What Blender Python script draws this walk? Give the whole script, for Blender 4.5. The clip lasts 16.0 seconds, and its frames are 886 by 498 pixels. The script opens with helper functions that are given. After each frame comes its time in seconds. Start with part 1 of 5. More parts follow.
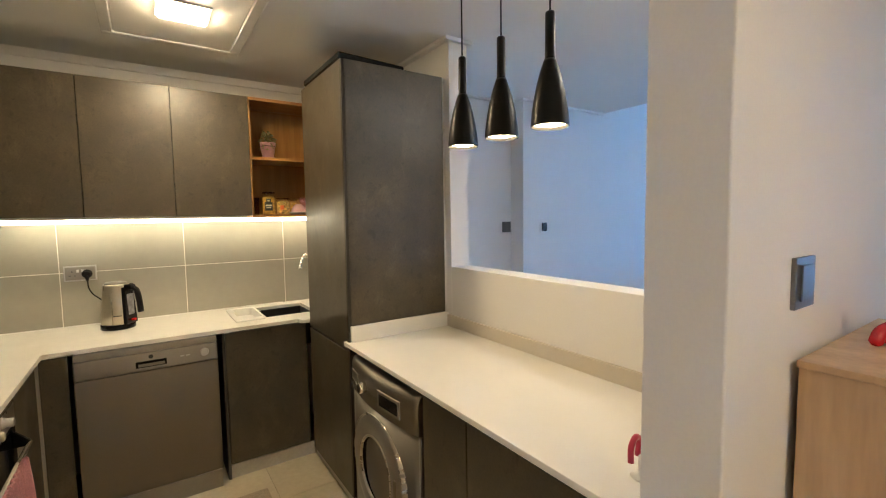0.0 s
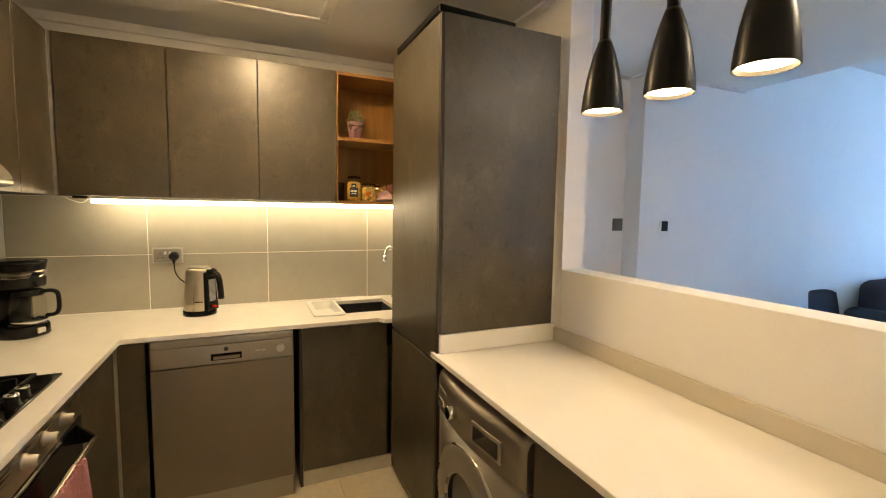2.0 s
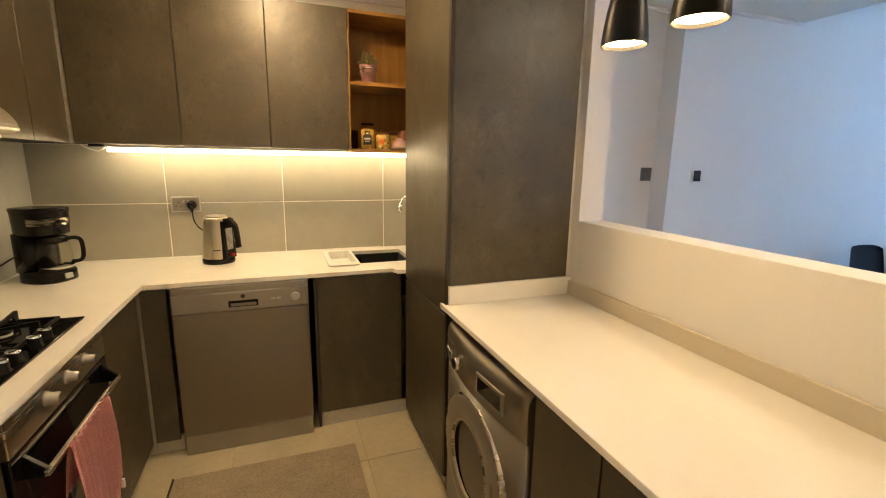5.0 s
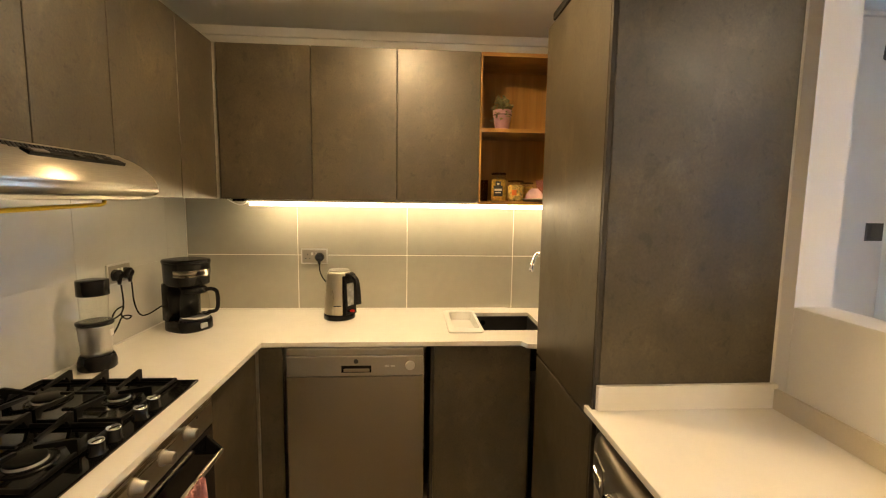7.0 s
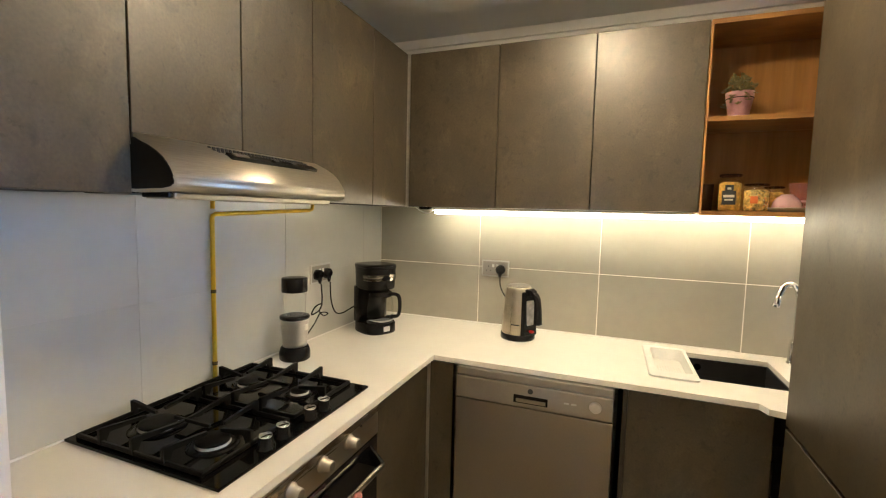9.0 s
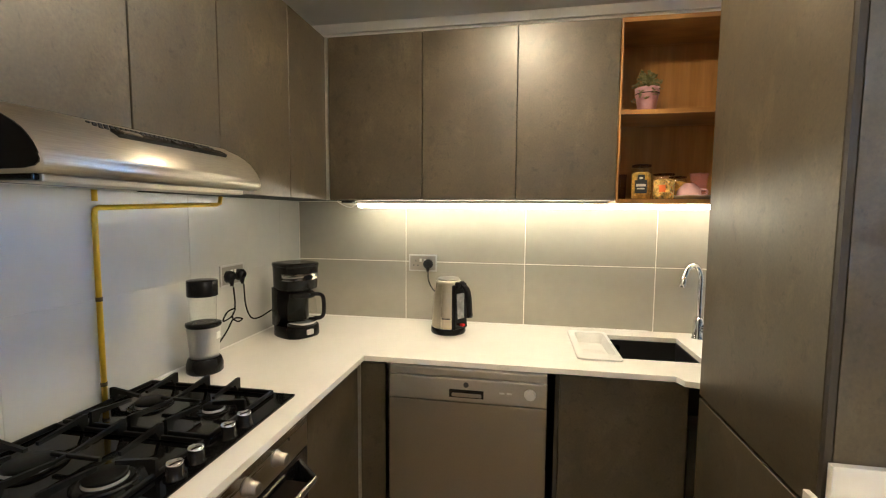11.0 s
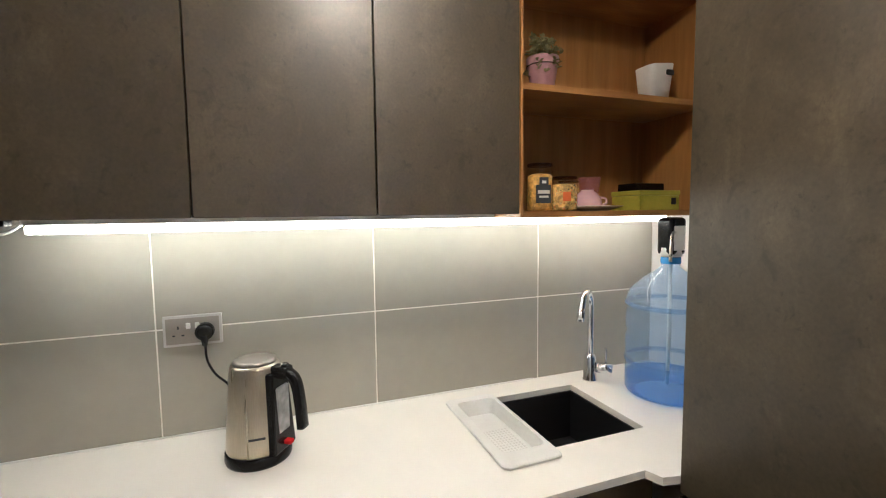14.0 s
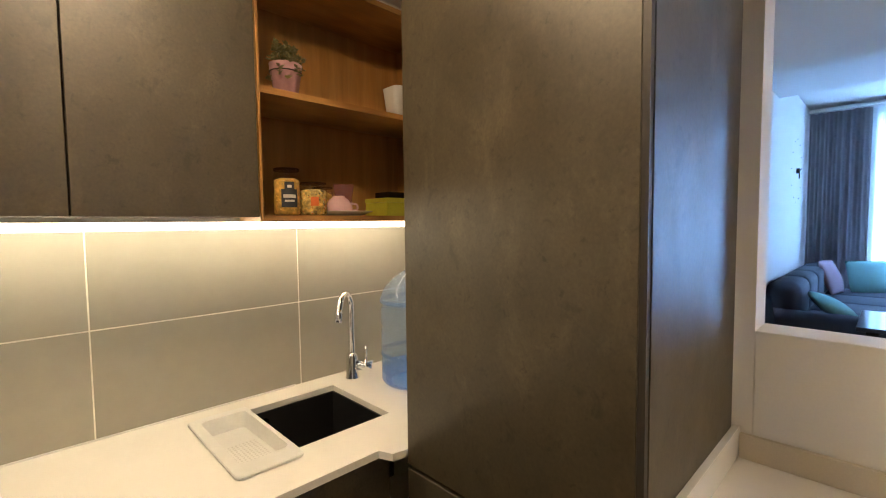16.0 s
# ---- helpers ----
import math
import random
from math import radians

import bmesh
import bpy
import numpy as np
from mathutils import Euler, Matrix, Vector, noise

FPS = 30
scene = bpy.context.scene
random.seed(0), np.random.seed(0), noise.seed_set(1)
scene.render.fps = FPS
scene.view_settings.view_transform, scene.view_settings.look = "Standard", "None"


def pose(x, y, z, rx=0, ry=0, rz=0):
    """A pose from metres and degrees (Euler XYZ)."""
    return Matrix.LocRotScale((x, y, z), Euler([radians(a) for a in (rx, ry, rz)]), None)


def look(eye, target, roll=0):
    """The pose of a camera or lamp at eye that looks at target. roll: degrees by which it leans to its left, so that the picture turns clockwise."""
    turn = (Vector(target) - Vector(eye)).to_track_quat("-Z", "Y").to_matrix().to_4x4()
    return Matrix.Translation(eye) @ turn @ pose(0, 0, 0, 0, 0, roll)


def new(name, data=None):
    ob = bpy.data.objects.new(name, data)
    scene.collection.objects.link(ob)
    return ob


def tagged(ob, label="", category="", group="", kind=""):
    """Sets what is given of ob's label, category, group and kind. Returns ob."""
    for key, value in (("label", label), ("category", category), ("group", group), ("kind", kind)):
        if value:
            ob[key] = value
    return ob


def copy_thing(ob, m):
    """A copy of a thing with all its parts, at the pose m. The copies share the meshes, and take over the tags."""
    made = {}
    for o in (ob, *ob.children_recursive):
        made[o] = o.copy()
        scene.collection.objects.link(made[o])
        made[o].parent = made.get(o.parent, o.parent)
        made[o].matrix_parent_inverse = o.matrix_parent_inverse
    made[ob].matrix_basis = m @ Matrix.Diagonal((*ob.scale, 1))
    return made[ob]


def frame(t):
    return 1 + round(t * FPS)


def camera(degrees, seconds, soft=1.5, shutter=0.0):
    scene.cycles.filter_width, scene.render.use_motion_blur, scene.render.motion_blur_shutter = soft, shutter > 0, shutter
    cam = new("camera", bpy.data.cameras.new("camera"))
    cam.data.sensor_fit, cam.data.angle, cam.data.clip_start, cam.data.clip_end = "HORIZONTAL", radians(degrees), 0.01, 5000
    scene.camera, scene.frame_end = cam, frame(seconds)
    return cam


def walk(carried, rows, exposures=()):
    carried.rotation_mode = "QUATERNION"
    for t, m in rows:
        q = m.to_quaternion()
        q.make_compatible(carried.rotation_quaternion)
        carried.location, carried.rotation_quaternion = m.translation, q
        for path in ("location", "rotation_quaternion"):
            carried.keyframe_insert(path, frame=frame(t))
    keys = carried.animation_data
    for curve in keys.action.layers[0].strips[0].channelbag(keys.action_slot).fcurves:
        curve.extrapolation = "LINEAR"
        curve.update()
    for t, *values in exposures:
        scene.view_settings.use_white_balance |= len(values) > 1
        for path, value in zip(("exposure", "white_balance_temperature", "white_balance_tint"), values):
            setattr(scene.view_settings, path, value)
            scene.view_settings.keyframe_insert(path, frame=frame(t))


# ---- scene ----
cam = camera(90.4, 16.0, soft=1.15)
PATH = [
    (0, (0.126, 0.149, 1.487), (1.241, 1.803, 1.339), -0.9),
    (0.5, (0.138, 0.273, 1.49), (1.159, 1.988, 1.364), -0.2),
    (1, (0.156, 0.372, 1.487), (1.149, 2.104, 1.368), 0.3),
    (1.5, (0.178, 0.446, 1.474), (1.124, 2.202, 1.331), 0.8),
    (2, (0.221, 0.522, 1.46), (1.025, 2.345, 1.293), 0.9),
    (2.5, (0.273, 0.571, 1.445), (0.958, 2.433, 1.2), 1.1),
    (3, (0.272, 0.55, 1.417), (0.936, 2.4, 1.047), 2.0),
    (5.5, (0.316, 0.543, 1.46), (0.991, 2.384, 1.069), 0.5),
    (6, (0.336, 0.611, 1.466), (0.75, 2.545, 1.173), -0.4),
    (6.5, (0.363, 0.716, 1.486), (0.656, 2.676, 1.215), -0.2),
    (7, (0.356, 0.868, 1.51), (0.49, 2.852, 1.296), 0.8),
    (7.5, (0.341, 0.972, 1.495), (0.2, 2.959, 1.312), 1.0),
    (8, (0.361, 1.058, 1.5), (-0.212, 2.965, 1.31), 1.1),
    (8.2, (0.368, 1.09, 1.501), (-0.349, 2.948, 1.319), 1.3),
    (10.5, (0.369, 1.105, 1.45), (-0.253, 3.001, 1.314), 0.7),
    (11, (0.306, 1.149, 1.454), (-0.048, 3.111, 1.291), 0.4),
    (11.5, (0.264, 1.339, 1.462), (-0.081, 3.302, 1.295), 0.0),
    (12, (0.237, 1.525, 1.467), (-0.119, 3.486, 1.303), -0.4),
    (12.5, (0.194, 1.671, 1.47), (-0.059, 3.648, 1.303), -0.6),
    (13, (0.09, 1.835, 1.493), (0.191, 3.827, 1.345), -0.6),
    (13.5, (0.036, 1.94, 1.508), (0.475, 3.885, 1.352), -0.9),
    (14, (0.047, 1.964, 1.513), (0.736, 3.835, 1.353), -0.7),
    (14.5, (0.072, 1.962, 1.511), (1.004, 3.726, 1.36), -0.6),
    (15, (0.086, 1.927, 1.507), (1.203, 3.58, 1.367), -0.3),
    (15.5, (0.134, 1.879, 1.512), (1.388, 3.43, 1.367), -0.2),
    (16, (0.184, 1.824, 1.488), (1.579, 3.252, 1.371), -0.6),
]
walk(cam, [(t, look(eye, target, roll)) for t, eye, target, roll in PATH],
     [(0.0, 0.06, 6050, 9), (0.5, 0.09, 5900, 7), (1.0, 0.12, 5950, 7), (1.7, 0.19, 6750, 11), (3.0, 0.22, 7700, 12), (5.5, 0.22, 7450, 13), (7.0, 0.20, 7650, 13), (7.6, 0.27, 7050, 12), (8.2, 0.36, 6300, 10),
      (10.3, 0.36, 5700, 10), (11.0, 0.36, 5550, 10), (12.5, 0.23, 5150, 12), (13.2, 0.11, 4920, 15), (14.5, -0.02, 4800, 15), (15.2, -0.02, 5300, 15), (16.0, -0.08, 6200, 15)])

# ---- light ----
world = bpy.data.worlds.new("sky")
scene.world = world
world.use_nodes = True
wn = world.node_tree.nodes
sky = wn.new("ShaderNodeTexSky")
sky.sky_type, sky.sun_disc = "NISHITA", False
sky.sun_elevation, sky.sun_rotation = radians(40), radians(200)
world.node_tree.links.new(sky.outputs[0], wn["Background"].inputs[0])
wn["Background"].inputs[1].default_value = 0.1

WARM = (1.0, 0.74, 0.42)
NEUTRAL = (1.0, 0.84, 0.62)
STRIP = (1.0, 0.83, 0.53)
DAY = (0.29, 0.53, 1.0)
LED_POWER, PANEL_POWER, PENDANT_POWER, HALL_POWER, PASSAGE_POWER, WINDOW_POWER = 27.0, 174.0, 36.0, 72.0, 40.0, 560.0

FLOOR = 0.045       # finished floor
TOP = 0.90          # worktop
CEIL = 2.40
BACK, LEFT, RIGHT = 3.34, -0.875, 1.46


# ---- materials ----
def surface(name, base, rough=0.5, metal=0.0, grain=(60.0, 0.06), stain=(4.0, 0.10), bump=0.05, stretch=(1, 1, 1),
            vary=0.0, spec=0.5, coat=0.0, rough_vary=0.12, clouds=()):
    m = bpy.data.materials.new(name)
    m.use_nodes = True
    t = m.node_tree
    n, l = t.nodes, t.links
    b = n["Principled BSDF"]
    b.inputs["Metallic"].default_value = metal
    b.inputs["Specular IOR Level"].default_value = spec
    b.inputs["Coat Weight"].default_value = coat
    co = n.new("ShaderNodeTexCoord")
    mp = n.new("ShaderNodeMapping")
    mp.inputs["Scale"].default_value = stretch
    l.new(co.outputs["Object"], mp.inputs["Vector"])
    if vary:      # every piece is cut from another place of the sheet
        oi = n.new("ShaderNodeObjectInfo")
        sh = n.new("ShaderNodeVectorMath"); sh.operation = "SCALE"
        sh.inputs[0].default_value = (17.0, 11.0, 23.0)
        l.new(oi.outputs["Random"], sh.inputs["Scale"]); l.new(sh.outputs[0], mp.inputs["Location"])
    n1, n2 = n.new("ShaderNodeTexNoise"), n.new("ShaderNodeTexNoise")
    for node, sc, det in ((n1, grain[0], 4), (n2, stain[0], 5)):
        node.inputs["Scale"].default_value = sc
        node.inputs["Detail"].default_value = det
        l.new(mp.outputs[0], node.inputs["Vector"])
    n2.inputs["Roughness"].default_value = 0.62
    last = None
    for node, amount in ((n1, grain[1]), (n2, stain[1])):
        r = n.new("ShaderNodeMapRange")
        r.inputs["From Min"].default_value, r.inputs["From Max"].default_value = 0.3, 0.7
        r.inputs["To Min"].default_value, r.inputs["To Max"].default_value = 1 - amount, 1 + amount
        l.new(node.outputs[0], r.inputs[0])
        if last is None:
            last = r.outputs[0]
        else:
            mu = n.new("ShaderNodeMath")
            mu.operation = "MULTIPLY"
            l.new(last, mu.inputs[0]); l.new(r.outputs[0], mu.inputs[1])
            last = mu.outputs[0]
    for scale, lo, hi, v0, v1, st in clouds:
        c = n.new("ShaderNodeTexNoise")
        c.inputs["Scale"].default_value, c.inputs["Detail"].default_value = scale, 9
        c.inputs["Roughness"].default_value, c.inputs["Distortion"].default_value = 0.68, 0.5
        m2 = n.new("ShaderNodeVectorMath"); m2.operation = "MULTIPLY"
        m2.inputs[1].default_value = (1, 1, st)
        l.new(mp.outputs[0], m2.inputs[0]); l.new(m2.outputs[0], c.inputs["Vector"])
        r = n.new("ShaderNodeMapRange")
        for key, value in (("From Min", lo), ("From Max", hi), ("To Min", v0), ("To Max", v1)):
            r.inputs[key].default_value = value
        l.new(c.outputs[0], r.inputs[0])
        mu = n.new("ShaderNodeMath"); mu.operation = "MULTIPLY"
        l.new(last, mu.inputs[0]); l.new(r.outputs[0], mu.inputs[1])
        last = mu.outputs[0]
    if vary:
        r = n.new("ShaderNodeMapRange")
        r.inputs["To Min"].default_value, r.inputs["To Max"].default_value = 1 - vary, 1 + vary
        l.new(oi.outputs["Random"], r.inputs[0])
        mu = n.new("ShaderNodeMath"); mu.operation = "MULTIPLY"
        l.new(last, mu.inputs[0]); l.new(r.outputs[0], mu.inputs[1])
        last = mu.outputs[0]
    sc = n.new("ShaderNodeVectorMath"); sc.operation = "SCALE"
    sc.inputs[0].default_value = base
    l.new(last, sc.inputs["Scale"])
    l.new(sc.outputs[0], b.inputs["Base Color"])
    rr = n.new("ShaderNodeMapRange")
    rr.inputs["From Min"].default_value, rr.inputs["From Max"].default_value = 0.3, 0.7
    rr.inputs["To Min"].default_value, rr.inputs["To Max"].default_value = max(0.02, rough * (1 - rough_vary)), min(1, rough * (1 + rough_vary))
    l.new(n2.outputs[0], rr.inputs[0]); l.new(rr.outputs[0], b.inputs["Roughness"])
    if bump:
        bp = n.new("ShaderNodeBump")
        bp.inputs["Strength"].default_value, bp.inputs["Distance"].default_value = bump, 0.002
        l.new(n1.outputs[0], bp.inputs["Height"]); l.new(bp.outputs[0], b.inputs["Normal"])
    return m


def glow(name, color, strength):
    m = bpy.data.materials.new(name)
    m.use_nodes = True
    b = m.node_tree.nodes["Principled BSDF"]
    b.inputs["Base Color"].default_value = (0.8, 0.8, 0.8, 1)
    b.inputs["Emission Color"].default_value = (*color, 1)
    b.inputs["Emission Strength"].default_value = strength
    return m


def clear(name, color, rough=0.02, ior=1.45):
    m = bpy.data.materials.new(name)
    m.use_nodes = True
    b = m.node_tree.nodes["Principled BSDF"]
    b.inputs["Base Color"].default_value = (*color, 1)
    b.inputs["Roughness"].default_value = rough
    b.inputs["IOR"].default_value = ior
    b.inputs["Transmission Weight"].default_value = 1.0
    return m


def thin(name, color, gloss=0.45, rough=0.04, milk=0.0):
    """Thin-walled glass or clear plastic: tinted see-through, with a gloss that grows at grazing angles and a little milkiness."""
    m = bpy.data.materials.new(name)
    m.use_nodes = True
    t = m.node_tree
    n, l = t.nodes, t.links
    tr, gl, mx, lw = n.new("ShaderNodeBsdfTransparent"), n.new("ShaderNodeBsdfGlossy"), n.new("ShaderNodeMixShader"), n.new("ShaderNodeLayerWeight")
    tr.inputs[0].default_value = (*color, 1)
    gl.inputs["Roughness"].default_value = rough
    pw, ma = n.new("ShaderNodeMath"), n.new("ShaderNodeMath")
    pw.operation, ma.operation = "POWER", "MULTIPLY_ADD"
    pw.inputs[1].default_value = 3.5
    ma.inputs[1].default_value, ma.inputs[2].default_value = gloss, 0.035
    l.new(lw.outputs["Facing"], pw.inputs[0]); l.new(pw.outputs[0], ma.inputs[0]); l.new(ma.outputs[0], mx.inputs[0])
    l.new(tr.outputs[0], mx.inputs[1]); l.new(gl.outputs[0], mx.inputs[2])
    last = mx.outputs[0]
    if milk:
        d, tl, dm, mm = n.new("ShaderNodeBsdfDiffuse"), n.new("ShaderNodeBsdfTranslucent"), n.new("ShaderNodeMixShader"), n.new("ShaderNodeMixShader")
        for node in (d, tl):
            node.inputs[0].default_value = (*[c ** 2 for c in color], 1)
        l.new(d.outputs[0], dm.inputs[1]); l.new(tl.outputs[0], dm.inputs[2])
        mm.inputs[0].default_value = milk
        l.new(last, mm.inputs[1]); l.new(dm.outputs[0], mm.inputs[2])
        last = mm.outputs[0]
    l.new(last, n["Material Output"].inputs[0])
    return m


def sheer(name, color, through_part=0.6):
    m = bpy.data.materials.new(name)
    m.use_nodes = True
    t = m.node_tree
    n, l = t.nodes, t.links
    d, tr, mx = n.new("ShaderNodeBsdfDiffuse"), n.new("ShaderNodeBsdfTranslucent"), n.new("ShaderNodeMixShader")
    d.inputs[0].default_value = tr.inputs[0].default_value = (*color, 1)
    mx.inputs[0].default_value = through_part
    l.new(d.outputs[0], mx.inputs[1]); l.new(tr.outputs[0], mx.inputs[2])
    l.new(mx.outputs[0], n["Material Output"].inputs[0])
    return m


def wood(name, dark, light, rough=0.45, stretch=(0.6, 6, 6), stain=0.12):
    m = surface(name, light, rough, grain=(30, 0.10), stain=(3, stain), bump=0.06, stretch=stretch)
    t = m.node_tree
    n, l = t.nodes, t.links
    w = n.new("ShaderNodeTexWave")
    w.inputs["Scale"].default_value, w.inputs["Distortion"].default_value = 1.6, 6.0
    w.inputs["Detail"].default_value = 3
    l.new(n["Mapping"].outputs[0], w.inputs["Vector"])
    r = n.new("ShaderNodeValToRGB")
    r.color_ramp.elements[0].color, r.color_ramp.elements[1].color = (*dark, 1), (*light, 1)
    l.new(w.outputs[0], r.inputs[0])
    for node in n:
        if node.type == "VECT_MATH":
            l.new(r.outputs[0], node.inputs[0])
    return m


PAINT = surface("wall paint", (0.78, 0.76, 0.73), 0.75, grain=(180, 0.015), stain=(1.5, 0.025), bump=0.08)
CEILING = surface("ceiling paint", (0.83, 0.82, 0.79), 0.8, grain=(180, 0.01), stain=(1.2, 0.02), bump=0.05)
LAMINATE = surface("stone-look laminate", (0.064, 0.0505, 0.0305), 0.43, grain=(150, 0.14), stain=(5.0, 0.26), bump=0.05, stretch=(1, 1, 0.9), vary=0.03, spec=0.7, rough_vary=0.2,
                   clouds=((2.2, 0.36, 0.66, 0.84, 1.18, 0.9), (8.0, 0.53, 0.68, 1.0, 1.5, 0.6), (20.0, 0.57, 0.66, 1.0, 0.66, 0.9), (48.0, 0.60, 0.68, 1.0, 0.60, 1.0)))
# also carries the shade of the tall cabinet's door edge
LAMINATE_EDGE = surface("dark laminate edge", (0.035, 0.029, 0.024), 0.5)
CARCASS = surface("dark carcass board", (0.014, 0.012, 0.011), 0.6, spec=0.3)
ALU = surface("brushed aluminium trim", (0.62, 0.61, 0.58), 0.38, 1.0, grain=(90, 0.06), stretch=(1, 1, 8))
KICK = surface("satin plinth", (0.55, 0.53, 0.49), 0.42, 0.55, grain=(60, 0.05))
QUARTZ = surface("white quartz worktop", (0.83, 0.81, 0.76), 0.16, grain=(420, 0.015), stain=(7, 0.02), bump=0.0, spec=0.5)
UPSTAND = surface("beige stone upstand", (0.60, 0.54, 0.44), 0.3, grain=(300, 0.03), stain=(7, 0.03), bump=0.0)
TILE = surface("grey wall tile", (0.362, 0.345, 0.292), 0.24, grain=(20, 0.02), stain=(2.6, 0.05), bump=0.0, vary=0.03, spec=0.5)
# lighter copy of the grey tile: the side wall's extra light is in the colour
TILE_LIT = surface("glossy wall tile, lit copy", (0.56, 0.56, 0.53), 0.22, grain=(20, 0.015), stain=(2.6, 0.04), bump=0.0, vary=0.02)
SWITCH_METAL = surface("dark brushed switch metal", (0.17, 0.165, 0.16), 0.38, 0.75, grain=(120, 0.04), bump=0.0)
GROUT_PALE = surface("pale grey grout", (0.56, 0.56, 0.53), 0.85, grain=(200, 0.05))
GROUT = surface("pale grout", (0.86, 0.83, 0.75), 0.85, grain=(200, 0.05))
STEEL = surface("brushed steel", (0.50, 0.455, 0.385), 0.28, 1.0, grain=(55, 0.05), stain=(3, 0.05), bump=0.02, stretch=(0.4, 0.4, 9))
STEEL_H = surface("brushed hood steel", (0.50, 0.46, 0.38), 0.43, 1.0, grain=(60, 0.10), stain=(3, 0.06), bump=0.08, stretch=(8, 0.4, 8))
SILVER = surface("silver appliance enamel", (0.25, 0.22, 0.182), 0.36, 0.8, grain=(200, 0.03), stain=(3, 0.04), bump=0.0)
SILVER_LIGHT = surface("pale silver plastic", (0.34, 0.315, 0.28), 0.38, 0.7, grain=(200, 0.03), bump=0.0)
CHROME = surface("polished chrome", (0.82, 0.82, 0.82), 0.07, 1.0, grain=(40, 0.02), stain=(4, 0.02), bump=0.0)
BLACK = surface("black plastic", (0.007, 0.007, 0.0075), 0.22, grain=(300, 0.1), bump=0.0, spec=0.2)
BLACK_MATT = surface("matt black metal", (0.008, 0.0075, 0.0075), 0.36, grain=(300, 0.1), bump=0.02, spec=0.25)
BLACK_GLASS = surface("black glass", (0.006, 0.006, 0.007), 0.06, grain=(60, 0.05), bump=0.0)
HOB_GLASS = surface("black hob glass", (0.004, 0.004, 0.004), 0.08, grain=(60, 0.05), bump=0.0, spec=0.16)
IRON = surface("cast iron", (0.006, 0.006, 0.006), 0.5, grain=(250, 0.2), bump=0.2, spec=0.15)
SINK_BLACK = surface("black composite sink", (0.010, 0.010, 0.011), 0.4, grain=(350, 0.3), bump=0.15)
WHITE_PLASTIC = surface("white plastic", (0.78, 0.77, 0.74), 0.35, grain=(120, 0.02), bump=0.0)
TRAY = surface("pale grey plastic", (0.66, 0.66, 0.64), 0.35, grain=(120, 0.02), bump=0.0)
SOCKET_METAL = surface("satin socket plate", (0.56, 0.55, 0.53), 0.32, 0.35, grain=(120, 0.03), bump=0.0)
OAK = wood("oak veneer", (0.30, 0.145, 0.037), (0.42, 0.220, 0.060))
OAK_UP = wood("upright oak veneer", (0.355, 0.172, 0.043), (0.40, 0.205, 0.056), stretch=(2.6, 2.6, 0.22), stain=0.16)
OAK_PALE = wood("pale oak veneer", (0.50, 0.33, 0.19), (0.57, 0.395, 0.235), stretch=(2, 2, 0.25), stain=0.04)
FLOOR_TILE = surface("beige porcelain floor", (0.52, 0.46, 0.335), 0.22, grain=(35, 0.04), stain=(2.5, 0.10), bump=0.01, vary=0.04)
FLOOR_JOINT = surface("beige floor joint", (0.49, 0.435, 0.315), 0.6)
RUG = surface("short pile taupe mat", (0.34, 0.285, 0.215), 0.95, grain=(160, 0.18), stain=(5, 0.16), bump=0.6, spec=0.1)
RUG_EDGE = surface("black mat edge", (0.02, 0.018, 0.017), 0.9)
TOWEL = surface("pink cotton towel", (0.72, 0.36, 0.37), 0.95, grain=(260, 0.16), stain=(12, 0.08), bump=0.5, spec=0.1)
YELLOW = surface("yellow gas pipe coating", (0.78, 0.50, 0.016), 0.38, grain=(60, 0.05), stain=(14, 0.1), bump=0.02)
TAPE = surface("dark tape", (0.10, 0.07, 0.02), 0.6)
GLASS = thin("clear glass", (0.96, 0.97, 0.96))
SMOKE = thin("smoked glass", (0.55, 0.48, 0.42))
PINK_GLASS = thin("pink glass", (0.95, 0.72, 0.76), 0.5, 0.05, 0.25)
JUG_BLUE = thin("blue bottle plastic", (0.80, 0.89, 1.0), 0.9, 0.06, 0.22)
JUG_RIM = thin("thick blue bottle rim", (0.64, 0.80, 1.0), 0.95, 0.05, 0.26)
WATER = thin("blue-tinted water", (0.50, 0.72, 1.0), 0.5, 0.05, 0.28)
JUG_BASE = surface("deep blue plastic", (0.06, 0.25, 0.62), 0.2, grain=(60, 0.05), bump=0.0)
PASTA = surface("dry pasta", (0.62, 0.36, 0.07), 0.6, grain=(90, 0.35), stain=(40, 0.35), bump=0.6)
PASTA_MIX = surface("mixed dry pasta", (0.62, 0.42, 0.12), 0.6, grain=(110, 0.35), stain=(48, 0.85), bump=0.7)
PASTA_PALE = surface("cream dry pasta", (0.74, 0.60, 0.34), 0.6, grain=(90, 0.1), bump=0.2)
PASTA_GREEN = surface("dark green dry pasta", (0.10, 0.09, 0.03), 0.6, grain=(90, 0.1), bump=0.2)
LABEL_DARK = surface("dark printed label", (0.025, 0.028, 0.034), 0.5)
LABEL_PALE = surface("pale print", (0.62, 0.60, 0.55), 0.5)
ORANGE = surface("orange printed label", (0.75, 0.18, 0.03), 0.5)
POT_PINK = surface("lilac pink pot glaze", (0.40, 0.22, 0.24), 0.4, grain=(80, 0.06), stain=(20, 0.08))
LEAF = surface("green succulent leaf", (0.27, 0.25, 0.10), 0.5, grain=(60, 0.2), stain=(25, 0.35), vary=0.3)
GAUGE = surface("cloudy gauge plastic", (0.30, 0.30, 0.30), 0.15, grain=(40, 0.2), stain=(30, 0.3), bump=0.0)
